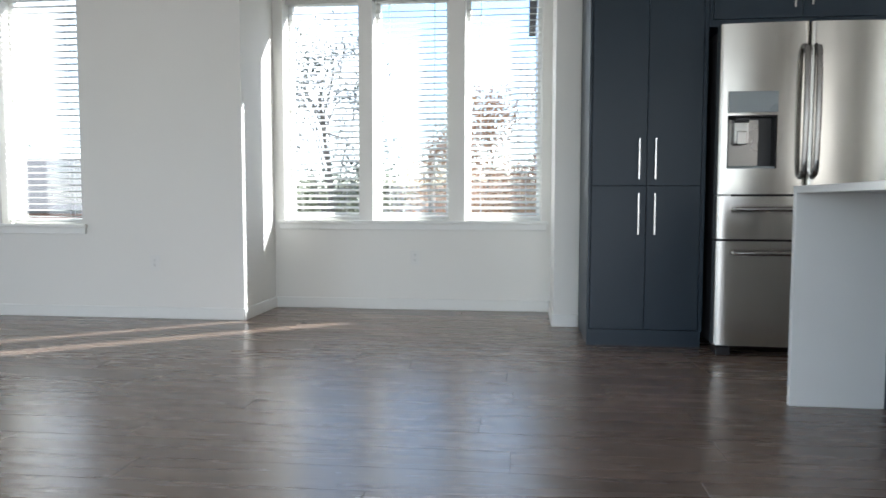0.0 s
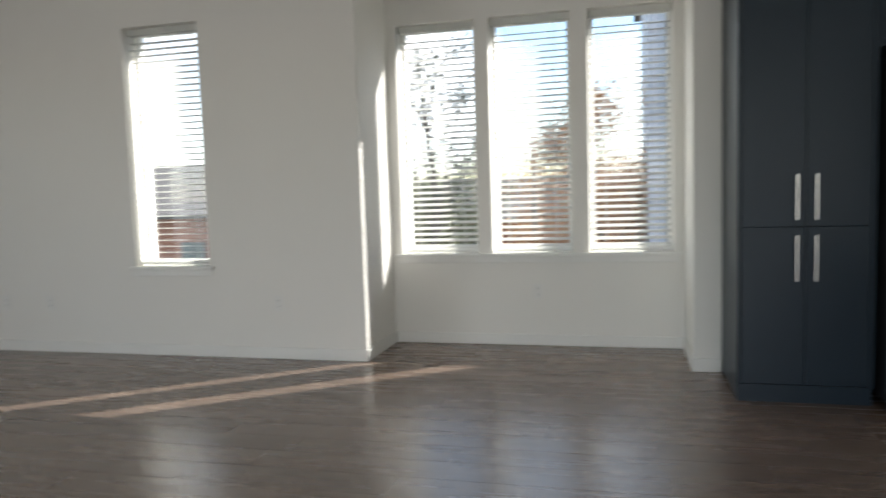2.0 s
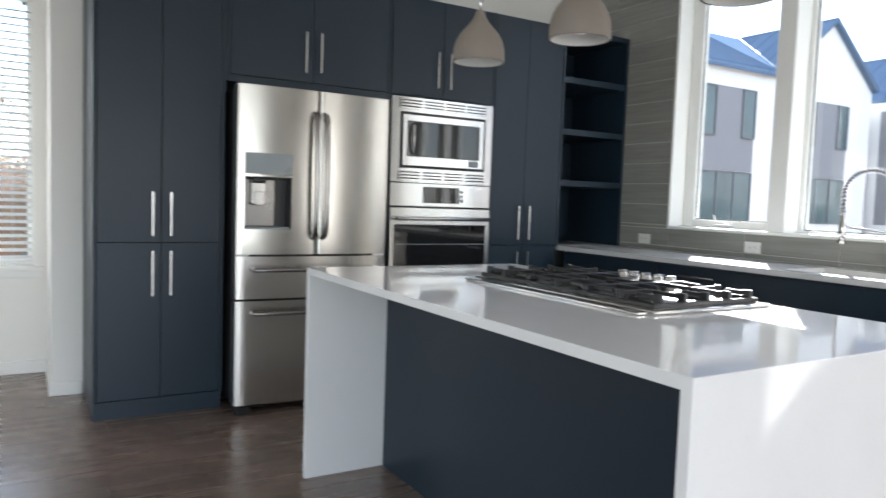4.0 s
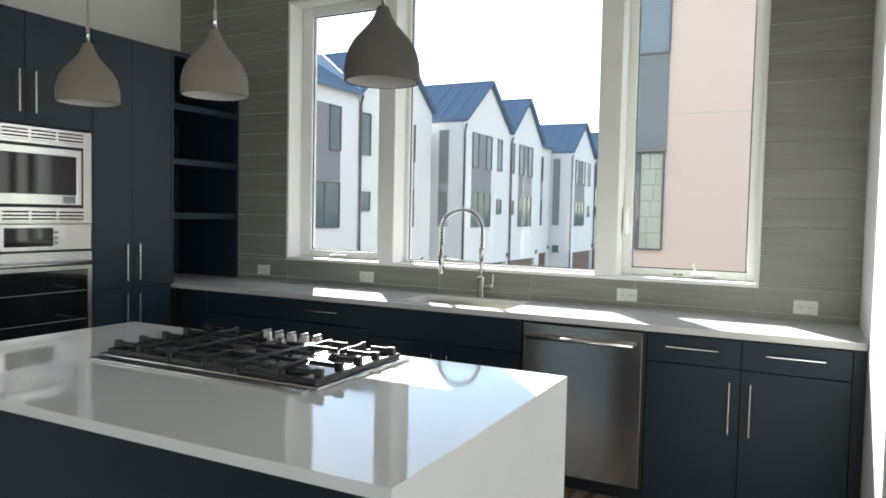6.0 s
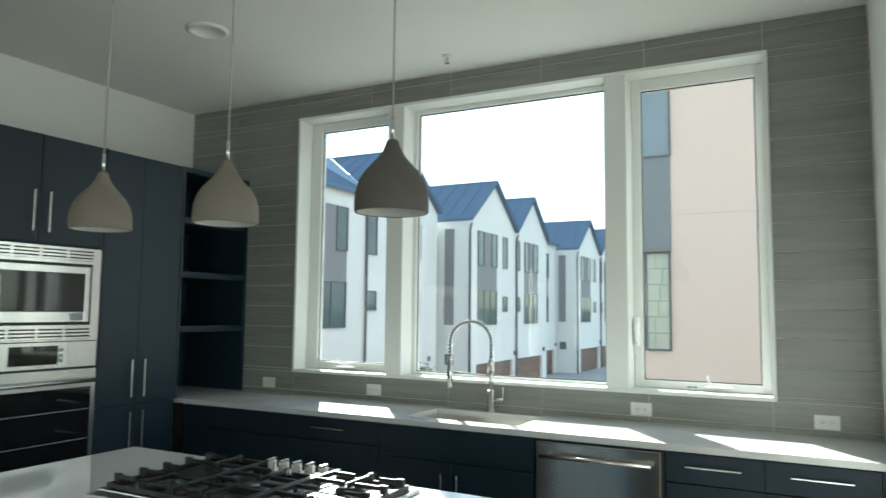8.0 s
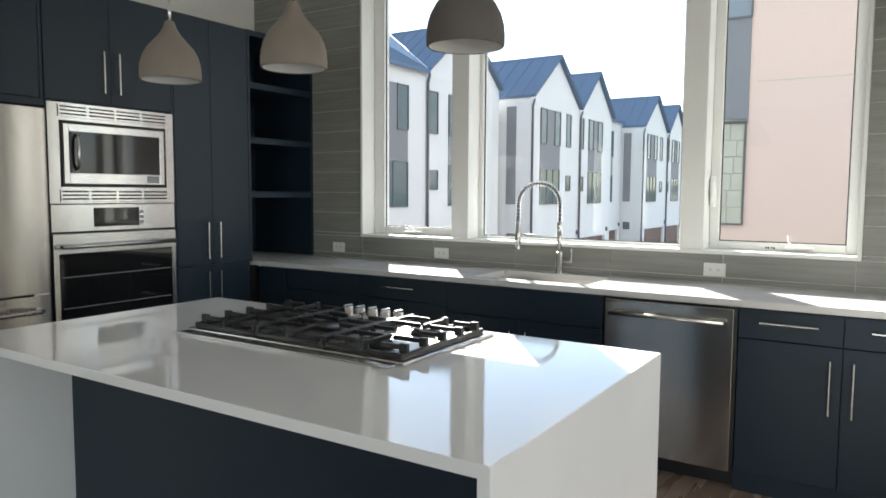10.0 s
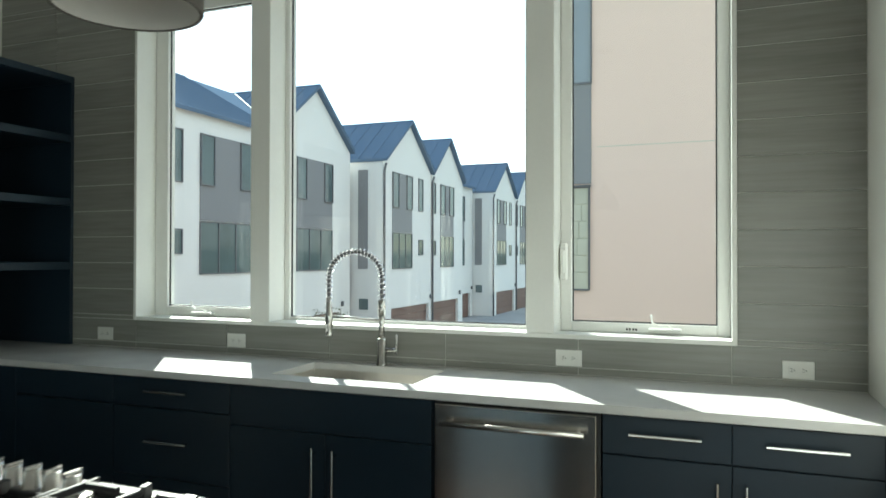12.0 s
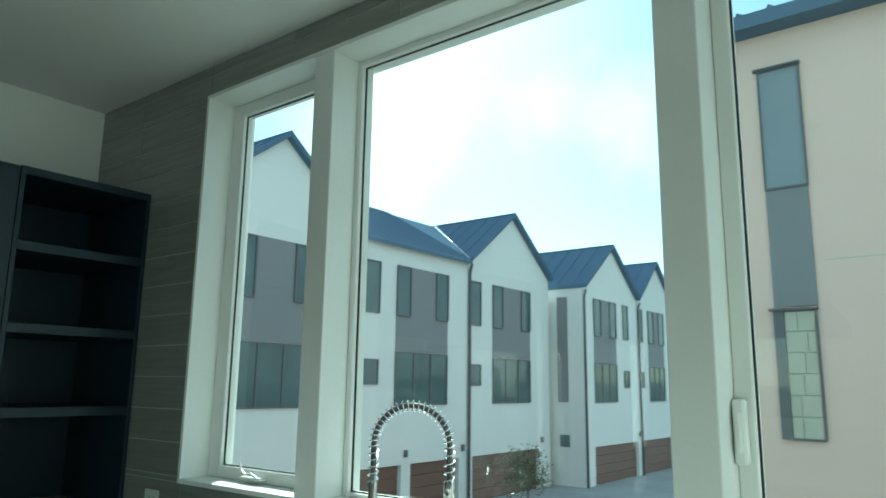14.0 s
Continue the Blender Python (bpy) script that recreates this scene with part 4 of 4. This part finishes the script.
def row_house(x0, width, yf, mirror, side_roof, peak, depth=9.0, eave=6.55, pipe=True, win=(1.62, 4.62), single=(0.15, 0.8), reach=0.0):
    """A three-storey row house whose alley front faces the kitchen."""
    h = thing("row_house", (x0 + width / 2, yf + depth / 2, G), "white stucco row house with blue-grey standing-seam metal roof", "house", "row houses along the alley")
    X = (lambda a: x0 + width - a) if mirror else (lambda a: x0 + a)

    def span(a, b):
        return tuple(sorted((X(a), X(b))))
    k = width / 6.5
    bm = bmesh.new()
    garages = [span(0.35 * k, 5.5 * k)] if not side_roof else [span(0.5, 2.6), span(3.1, 6.0)]
    cuts = [(a, b, G, -1.25) for a, b in garages]
    for a, b, c, d in cut_wall(x0, x0 + width, G, eave, cuts):
        add_box(bm, (a, b, yf, yf + 0.3, c, d))
    add_box(bm, (x0, x0 + width, yf + 0.3, yf + depth, G, eave))
    if not side_roof:
        m = x0 + width / 2
        for ya in (yf, yf + depth - 0.02):
            vs = [bm.verts.new(p) for p in ((x0, ya, eave), (x0 + width, ya, eave), (m, ya, peak), (x0, ya + 0.02, eave), (x0 + width, ya + 0.02, eave), (m, ya + 0.02, peak))]
            bm.faces.new((vs[0], vs[1], vs[2]))
            bm.faces.new((vs[5], vs[4], vs[3]))
    finish(bm, "wall", M_STUCCO, h)
    bm = bmesh.new()
    ov = 0.22
    if side_roof:
        prof, us, pts, t = gable_roof(bm, x0, x0 + width, yf, yf + depth, eave, peak, ridge_x=True)
    else:
        prof, us, pts, t = gable_roof(bm, x0, x0 + width, yf, yf + depth, eave, peak)
    if reach:
        # the ridge goes on into the next gable, so that the slopes meet in a valley
        for v in bm.verts:
            if v.co.x > x0 + width - 0.001 and v.co.z > peak - 0.01:
                v.co.x += reach
    finish(bm, "roof", M_ROOF, h)
    bm = bmesh.new()
    n = 13 if not side_roof else 16
    for i in range(n + 1):
        u = us[0] + (us[1] - us[0]) * i / n
        for a, b in zip(prof, prof[1:]):
            p, q = Vector(pts(u, a, t + 0.012)), Vector(pts(u, b, t + 0.012))
            low, high = (p, q) if p.z < q.z else (q, p)
            add_tube(bm, [low, low.lerp(high, 0.985)], 0.028, 4)
    add_tube(bm, [Vector(pts(us[0], prof[1], t)), Vector(pts(us[1], prof[1], t))], 0.06, 6)
    tagged(finish(bm, "roof_seam", M_ROOF, h), kind="stuff")
    # panel and windows of the two upper storeys
    w0, w1 = win[0] * k, win[1] * k
    a, b = span(w0, w1)
    boxes("siding_panel", [(a, b, yf - 0.03, yf, 2.70, 5.80)], M_PANEL, h)
    for p, q in ((w0 + 0.04, w0 + 0.71), (w1 - 0.72, w1 - 0.04)):
        facade_window(h, *span(p, q), yf - 0.03, 4.0, 5.74)
    facade_window(h, *span(w0 + 0.04, w1 - 0.04), yf, 0.83, 2.63, 3)
    facade_window(h, *span(*single), yf, 4.0, 5.74)
    facade_window(h, *span(*single), yf, 1.55, 2.32)
    if reach:
        tube("valley_flashing", [(x0 + width + 0.02, yf - 0.1, eave + 0.10), (x0 + width + reach, yf + depth / 2, peak + 0.16)], 0.05, M_FLASH, h, 6)
    if side_roof:
        tube("roof_vent", [(x0 + width * 0.55, yf + depth * 0.4, eave + 1.6), (x0 + width * 0.55, yf + depth * 0.4, eave + 2.55)], 0.07, M_PIPE, h, 8)
    for a, b in garages:
        bs = []
        for j in range(4):
            bs.append((a, b, yf + 0.16, yf + 0.22, G + j * 0.4375 + 0.004, G + (j + 1) * 0.4375 - 0.008))
        boxes("garage_door", bs, M_GARAGE, h, bevel=0.01)
        boxes("wall_lamp", [(b + 0.12, b + 0.24, yf - 0.12, yf, -1.0, -0.75)], M_PIPE, h, bevel=0.01)
    if pipe:
        tube("downpipe", [(x0 + 0.02, yf - 0.18, eave - 0.1), (x0 + 0.02, yf - 0.08, eave - 0.45), (x0 + 0.02, yf - 0.08, G)], 0.06, M_PIPE, h, 8)
    return h


ROW_Y = 18.6
row_house(6.5, 6.4, ROW_Y, False, True, 9.0, reach=3.3)
row_house(13.05, 6.5, ROW_Y, False, False, 9.08)
row_house(19.55, 6.5, ROW_Y, False, True, 9.08, win=(2.13, 5.15), single=(0.45, 1.2), reach=3.4)
row_house(26.1, 6.6, ROW_Y, False, False, 9.08, win=(1.75, 4.75), single=(0.15, 0.85))
for x0 in (33.3, 51.9, 70.4):
    hc = row_house(x0, 6.4, 17.07, True, False, 8.62, depth=10.5, eave=6.2, win=(2.85, 5.40), single=(1.3, 1.85))
    boxes("siding_panel", [(x0 - 0.03, x0, 17.9, 18.45, 0.8, 5.80)], M_PANEL, hc)
    boxes("window", [(x0 - 0.04, x0, 17.88, 18.38, -1.25, -0.70)], M_PANE, hc)
    row_house(x0 + 6.45, 5.45, 17.07, False, False, 8.58, depth=10.5, eave=6.2, win=(1.7, 4.4), single=(0.12, 0.6))
    row_house(x0 + 11.95, 6.5, ROW_Y, False, True, 8.4)

# the near neighbour beside the alley
nb = thing("neighbour_house", (17, -2, G), "warm white stucco house end with grey panels and dark eave", "house")
NX = 12.5
boxes("wall", [(NX, NX + 12, -9, 4.35, G, 6.35)], M_STUCCOW, nb)
boxes("wall_joint", [(NX - 0.004, NX, -9, 0.85, 3.132, 3.146)], M_STONE, nb)
boxes("wall_joint", [(NX - 0.004, NX, 1.5, 3.28, 3.132, 3.146)], M_STONE, nb)


def side_window(y0, y1, z0, z1, mat, reveal=0.0):
    """A tall slot window with a thin dark frame, a head flashing and, where asked, a deep dark reveal on one side."""
    w = boxes("window", [(NX - 0.02, NX + 0.02, y0, y1, z0, z1)], mat, nb)
    bs = [(NX - 0.05, NX, y0 - 0.022, y0, z0 - 0.02, z1 + 0.02), (NX - 0.05, NX, y1 - reveal, y1 + 0.015, z0 - 0.02, z1 + 0.02),
          (NX - 0.05, NX, y0, y1 - reveal, z1, z1 + 0.02), (NX - 0.05, NX, y0, y1 - reveal, z0 - 0.03, z0)]
    boxes("frame", bs, M_PIPE, w)
    boxes("head_flashing", [(NX - 0.09, NX, y0 - 0.04, y1 + 0.06, z1 + 0.02, z1 + 0.045)], M_PIPE, w)


for ya in (3.38, 0.93):
    side_window(ya, ya + 0.49, 4.15, 5.79, M_PANEGREY)
    boxes("siding_panel", [(NX - 0.03, NX, ya - 0.01, ya + 0.5, 2.57, 4.12)], M_PANEL, nb)
    # lower pane: the reflection of limestone is put into its colour
    side_window(ya + 0.03, ya + 0.50, 0.94, 2.50, M_STONE, 0.11)
# blocks laid on the pane to stand for the reflected stonework
rnd = random.Random(6)
for k in range(6):
    z = 0.935 + k * 0.264
    cut = 3.415 + rnd.uniform(0.1, 0.26)
    boxes("stone", [(NX - 0.034, NX - 0.02, 3.415, cut - 0.004, z, z + 0.252)], M_STONE, nb, bevel=0.006)
    boxes("stone", [(NX - 0.036, NX - 0.02, cut + 0.004, 3.765, z, z + 0.252)], M_STONE, nb, bevel=0.006)
bm = bmesh.new()
vs = [bm.verts.new(p) for p in ((NX - 0.35, -9.3, 6.35), (NX - 0.35, 4.65, 6.35), (NX - 0.35, 4.65, 6.55), (NX - 0.35, -9.3, 6.55),
                                (NX + 6, -9.3, 9.0), (NX + 6, 4.65, 9.0), (NX + 12.3, -9.3, 6.35), (NX + 12.3, 4.65, 6.35))]
for f in ((0, 1, 2, 3), (3, 2, 5, 4), (4, 5, 7, 6), (0, 6, 7, 1), (1, 7, 5, 2), (0, 3, 4, 6)):
    bm.faces.new([vs[i] for i in f])
bmesh.ops.recalc_face_normals(bm, faces=bm.faces)
finish(bm, "roof", M_ROOF, nb)
bm = bmesh.new()
for i in range(35):
    y = -9.2 + i * 0.4
    add_tube(bm, [(NX - 0.35, y, 6.57), (NX + 6, y, 9.02)], 0.03, 4)
tagged(finish(bm, "roof_seam", M_ROOF, nb), kind="stuff")

# houses seen through the bay
nh = thing("white_house", (3.6, 21, G), "white clapboard house with a downpipe", "house")
bm = bmesh.new()
for i in range(48):
    z = G + i * 0.2
    vs = [bm.verts.new(p) for p in ((0.80, 18, z), (8, 18, z), (8, 17.96, z), (0.80, 17.96, z), (0.80, 18, z + 0.2), (8, 18, z + 0.2), (8, 17.985, z + 0.2), (0.80, 17.985, z + 0.2))]
    for f in ((3, 2, 6, 7), (0, 3, 7, 4), (2, 1, 5, 6), (7, 6, 5, 4), (0, 1, 2, 3)):
        bm.faces.new([vs[k] for k in f])
add_box(bm, (0.82, 7.98, 18, 25, G, 6.6))
bmesh.ops.recalc_face_normals(bm, faces=bm.faces)
finish(bm, "wall", M_PALEBLUE, nh)
tube("downpipe", [(1.25, 17.88, 6.4), (1.25, 17.88, G)], 0.07, M_PANEL, nh, 8)
bm = bmesh.new()
gable_roof(bm, 0.6, 8.2, 17.7, 25.3, 6.6, 8.6, ridge_x=True)
finish(bm, "roof", M_SHINGLE, nh)


def brick_house(x, y, w, d, eave, peak, mat, label):
    h = thing("brick_house", (x, y, G), label, "house", "far houses")
    bm = bmesh.new()
    add_box(bm, (x - w / 2, x + w / 2, y - d / 2, y + d / 2, G, eave))
    finish(bm, "wall", mat, h)
    bm = bmesh.new()
    gable_roof(bm, x - w / 2 - 0.3, x + w / 2 + 0.3, y - d / 2, y + d / 2, eave, peak, ov=0.4, ridge_x=True)
    finish(bm, "roof", M_SHINGLE, h)
    for k in range(3):
        xa = x - w / 2 + w * (k + 0.5) / 3
        facade_window(h, xa - 0.5, xa + 0.5, y - d / 2, G + 1, G + 2.4)


brick_house(-16.5, 30, 10, 8, 0.6, 2.6, M_BRICK, "red brick house with grey shingle roof")
brick_house(-33, 34, 11, 8, -0.2, 1.6, M_BRICK, "red brick house with grey shingle roof")
brick_house(-3.5, 40, 12, 8, -0.3, 1.6, M_BRICK, "red brick house with grey shingle roof")
brick_house(-50, 40, 13, 8, -0.3, 1.7, M_STUCCO, "pale house with grey shingle roof")


def tree(name, x, y, height, crown_r, crown_low, leaf, n, size, seed, label, group="trees"):
    """Trunk, forked limbs and a loose crown of single leaves in clumps."""
    rnd = random.Random(seed)
    e = thing(name, (x, y, G), label, "tree", group)
    bm = bmesh.new()
    top = Vector((x, y, G + height))
    tr = 0.012 * height + 0.03
    trunk = [Vector((x + 0.15 * math.sin(k * 1.3 + seed), y, G + height * 0.8 * k / 6)) for k in range(7)]
    add_tube(bm, trunk, tr, 8, radii=[tr * (1 - 0.13 * k) for k in range(7)])
    clumps = []
    for i in range(16):
        k = rnd.uniform(0.35, 0.95) * 6
        j = min(int(k), 5)
        p = trunk[j].lerp(trunk[j + 1], k - j)
        a = rnd.uniform(0, 2 * math.pi)
        rad = crown_r * rnd.uniform(0.55, 1.0)
        q = Vector((x + math.cos(a) * rad, y + math.sin(a) * rad, G + crown_low + (height - crown_low) * rnd.uniform(0.1, 0.95)))
        m = p.lerp(q, 0.5) + Vector((0, 0, 0.25))
        add_tube(bm, [p, m, q], 0.03, 5, radii=[tr * 0.22, tr * 0.12, tr * 0.04])
        clumps += [q, m.lerp(q, 0.5)]
        for s in range(3):
            r = q + Vector((rnd.uniform(-1, 1), rnd.uniform(-1, 1), rnd.uniform(-0.5, 0.9))) * crown_r * 0.4
            add_tube(bm, [m.lerp(q, 0.6), r], 0.02, 4, radii=[tr * 0.08, tr * 0.03])
            clumps.append(r)
    clumps.append(top)
    finish(bm, "trunk", M_BARK, e)
    verts, faces = [], []
    for i in range(n):
        c = rnd.choice(clumps)
        p = c + Vector((rnd.gauss(0, 1), rnd.gauss(0, 1), rnd.gauss(0, 0.8))) * crown_r * 0.2
        u = Vector((rnd.uniform(-1, 1), rnd.uniform(-1, 1), rnd.uniform(-1, 1))).normalized() * size * rnd.uniform(0.6, 1.3)
        v = u.orthogonal().normalized() * size * 0.4
        b = len(verts)
        verts += [p - u, p + v, p + u, p - v]
        faces.append((b, b + 1, b + 2, b + 3))
    me = bpy.data.meshes.new("leaves")
    off = Vector((x, y, G))
    me.from_pydata([q - off for q in verts], [], faces)
    me.materials.append(leaf)
    ob = new("leaves", me)
    ob.parent = e
    tagged(ob, kind="stuff")
    return e


tree("tree", -4.1, 17.0, 7.9, 1.2, 3.6, M_LEAFD, 2300, 0.06, 3, "sparse dark-leaved tree beyond the bay")
tree("tree", -0.35, 20.0, 6.4, 1.7, 2.0, M_LEAFO, 15000, 0.06, 5, "autumn-red tree beside the white house")
tree("tree", -1.4, 27.0, 4.8, 2.0, 1.0, M_LEAFO, 9000, 0.075, 6, "autumn-orange tree behind the bay")
tree("tree", -6.5, 26.0, 4.6, 2.3, 1.0, M_LEAFG, 9000, 0.09, 7, "bushy olive-green garden tree")
tree("tree", -10.0, 30.0, 5.0, 2.5, 1.0, M_LEAFG, 9000, 0.10, 8, "bushy olive-green garden tree")
tree("tree", -22.0, 32.0, 5.2, 2.6, 1.0, M_LEAFD, 5000, 0.15, 9, "bushy dark green garden tree")
tree("tree", -28.0, 30.0, 4.6, 2.4, 1.0, M_LEAFG, 5000, 0.15, 10, "bushy olive-green garden tree")
tree("shrub", 25.6, 15.6, 2.2, 0.8, 0.5, M_LEAFG, 1500, 0.07, 11, "small olive shrub beside the garages", "shrubs")
tube("utility_pole", [(-2.55, 24, G), (-2.55, 24, 2.4)], 0.09, M_BARK)
tagged(bpy.data.objects["utility_pole"], "weathered wooden utility pole", "pole")
rnd = random.Random(2)
bm = bmesh.new()
for i in range(260):
    a = rnd.uniform(-2.2, 2.2)
    d = rnd.uniform(120, 170)
    c = Vector((math.sin(a) * d, math.cos(a) * d, G + rnd.uniform(0, 2.0)))
    s = rnd.uniform(2.5, 5.0)
    r = bmesh.ops.create_icosphere(bm, subdivisions=2, radius=1.0, matrix=Matrix.LocRotScale(c, None, (s * 1.5, s * 1.5, s)))
    for v in r["verts"]:
        v.co += noise.noise_vector(v.co * 0.4) * 1.5
tagged(finish(bm, "far_woods", M_LEAFG), "hazy far line of trees", "woods", kind="stuff")

# tiles round the kitchen window
COLS = [1.0235, 1.511, 2.139, 2.767, 3.395, 4.023, 4.651, 5.279, YN + 0.015]
ROWS = [0.916] + [0.949 + 0.15 * k for k in range(15)] + [H]
EAST = bpy.data.objects["wall_east"]
tile_mesh = {}


def tile(y0, y1, z0, z1):
    g = 0.0018
    key = (round(y1 - y0, 3), round(z1 - z0, 3))
    if key not in tile_mesh:
        bm = bmesh.new()
        add_box(bm, (-0.007, 0.007, -(y1 - y0) / 2 + g, (y1 - y0) / 2 - g, -(z1 - z0) / 2 + g, (z1 - z0) / 2 - g), 0.001)
        me = bpy.data.meshes.new("tile")
        bm.to_mesh(me)
        bm.free()
        me.materials.append(M_TILE)
        tile_mesh[key] = me
    ob = new("tile", tile_mesh[key])
    ob.parent = EAST
    ob.location = (XT + 0.007 + random.uniform(-0.0004, 0.0004), (y0 + y1) / 2, (z0 + z1) / 2)


for r0, r1 in zip(ROWS, ROWS[1:]):
    for a, b in zip(COLS, COLS[1:]):
        if b - a < 0.01 or r1 - r0 < 0.01:
            continue
        if a > CF and r1 < 2.4:
            continue
        for y0, y1, z0, z1 in ((a, b, r0, min(r1, KIT[2])), (a, b, max(r0, KIT[3]), r1), (a, min(b, KIT[0]), max(r0, KIT[2]), min(r1, KIT[3])),
                               (max(a, KIT[1]), b, max(r0, KIT[2]), min(r1, KIT[3]))):
            if y1 - y0 > 0.006 and z1 - z0 > 0.006:
                tile(y0, y1, z0, z1)

# floor planks
plank_mesh = {}
PW = 0.19
rnd = random.Random(4)
y = YS
while y < YB + 0.02:
    x = XW - 0.02 - rnd.uniform(0, 1.6)
    end = XE + 0.05
    if y + PW / 2 > YN:
        x, end = -1.9 - rnd.uniform(0, 0.5), 0.9
    while x < end:
        ln = rnd.choice((1.5, 1.8, 2.1, 2.4))
        x0, x1 = max(x, XW - 0.05), min(x + ln, end)
        if x1 - x0 > 0.05:
            key = round(x1 - x0, 2)
            if key not in plank_mesh:
                bm = bmesh.new()
                add_box(bm, (-key / 2 + 0.0005, key / 2 - 0.0005, -PW / 2 + 0.0005, PW / 2 - 0.0005, -0.0078, 0.0), 0.0005)
                me = bpy.data.meshes.new("plank")
                bm.to_mesh(me)
                bm.free()
                me.materials.append(M_FLOOR)
                plank_mesh[key] = me
            ob = new("plank", plank_mesh[key])
            ob.parent = FLOOR
            ob.location = ((x0 + x1) / 2, y + PW / 2, rnd.uniform(-0.00015, 0.0))
        x += ln
    y += PW
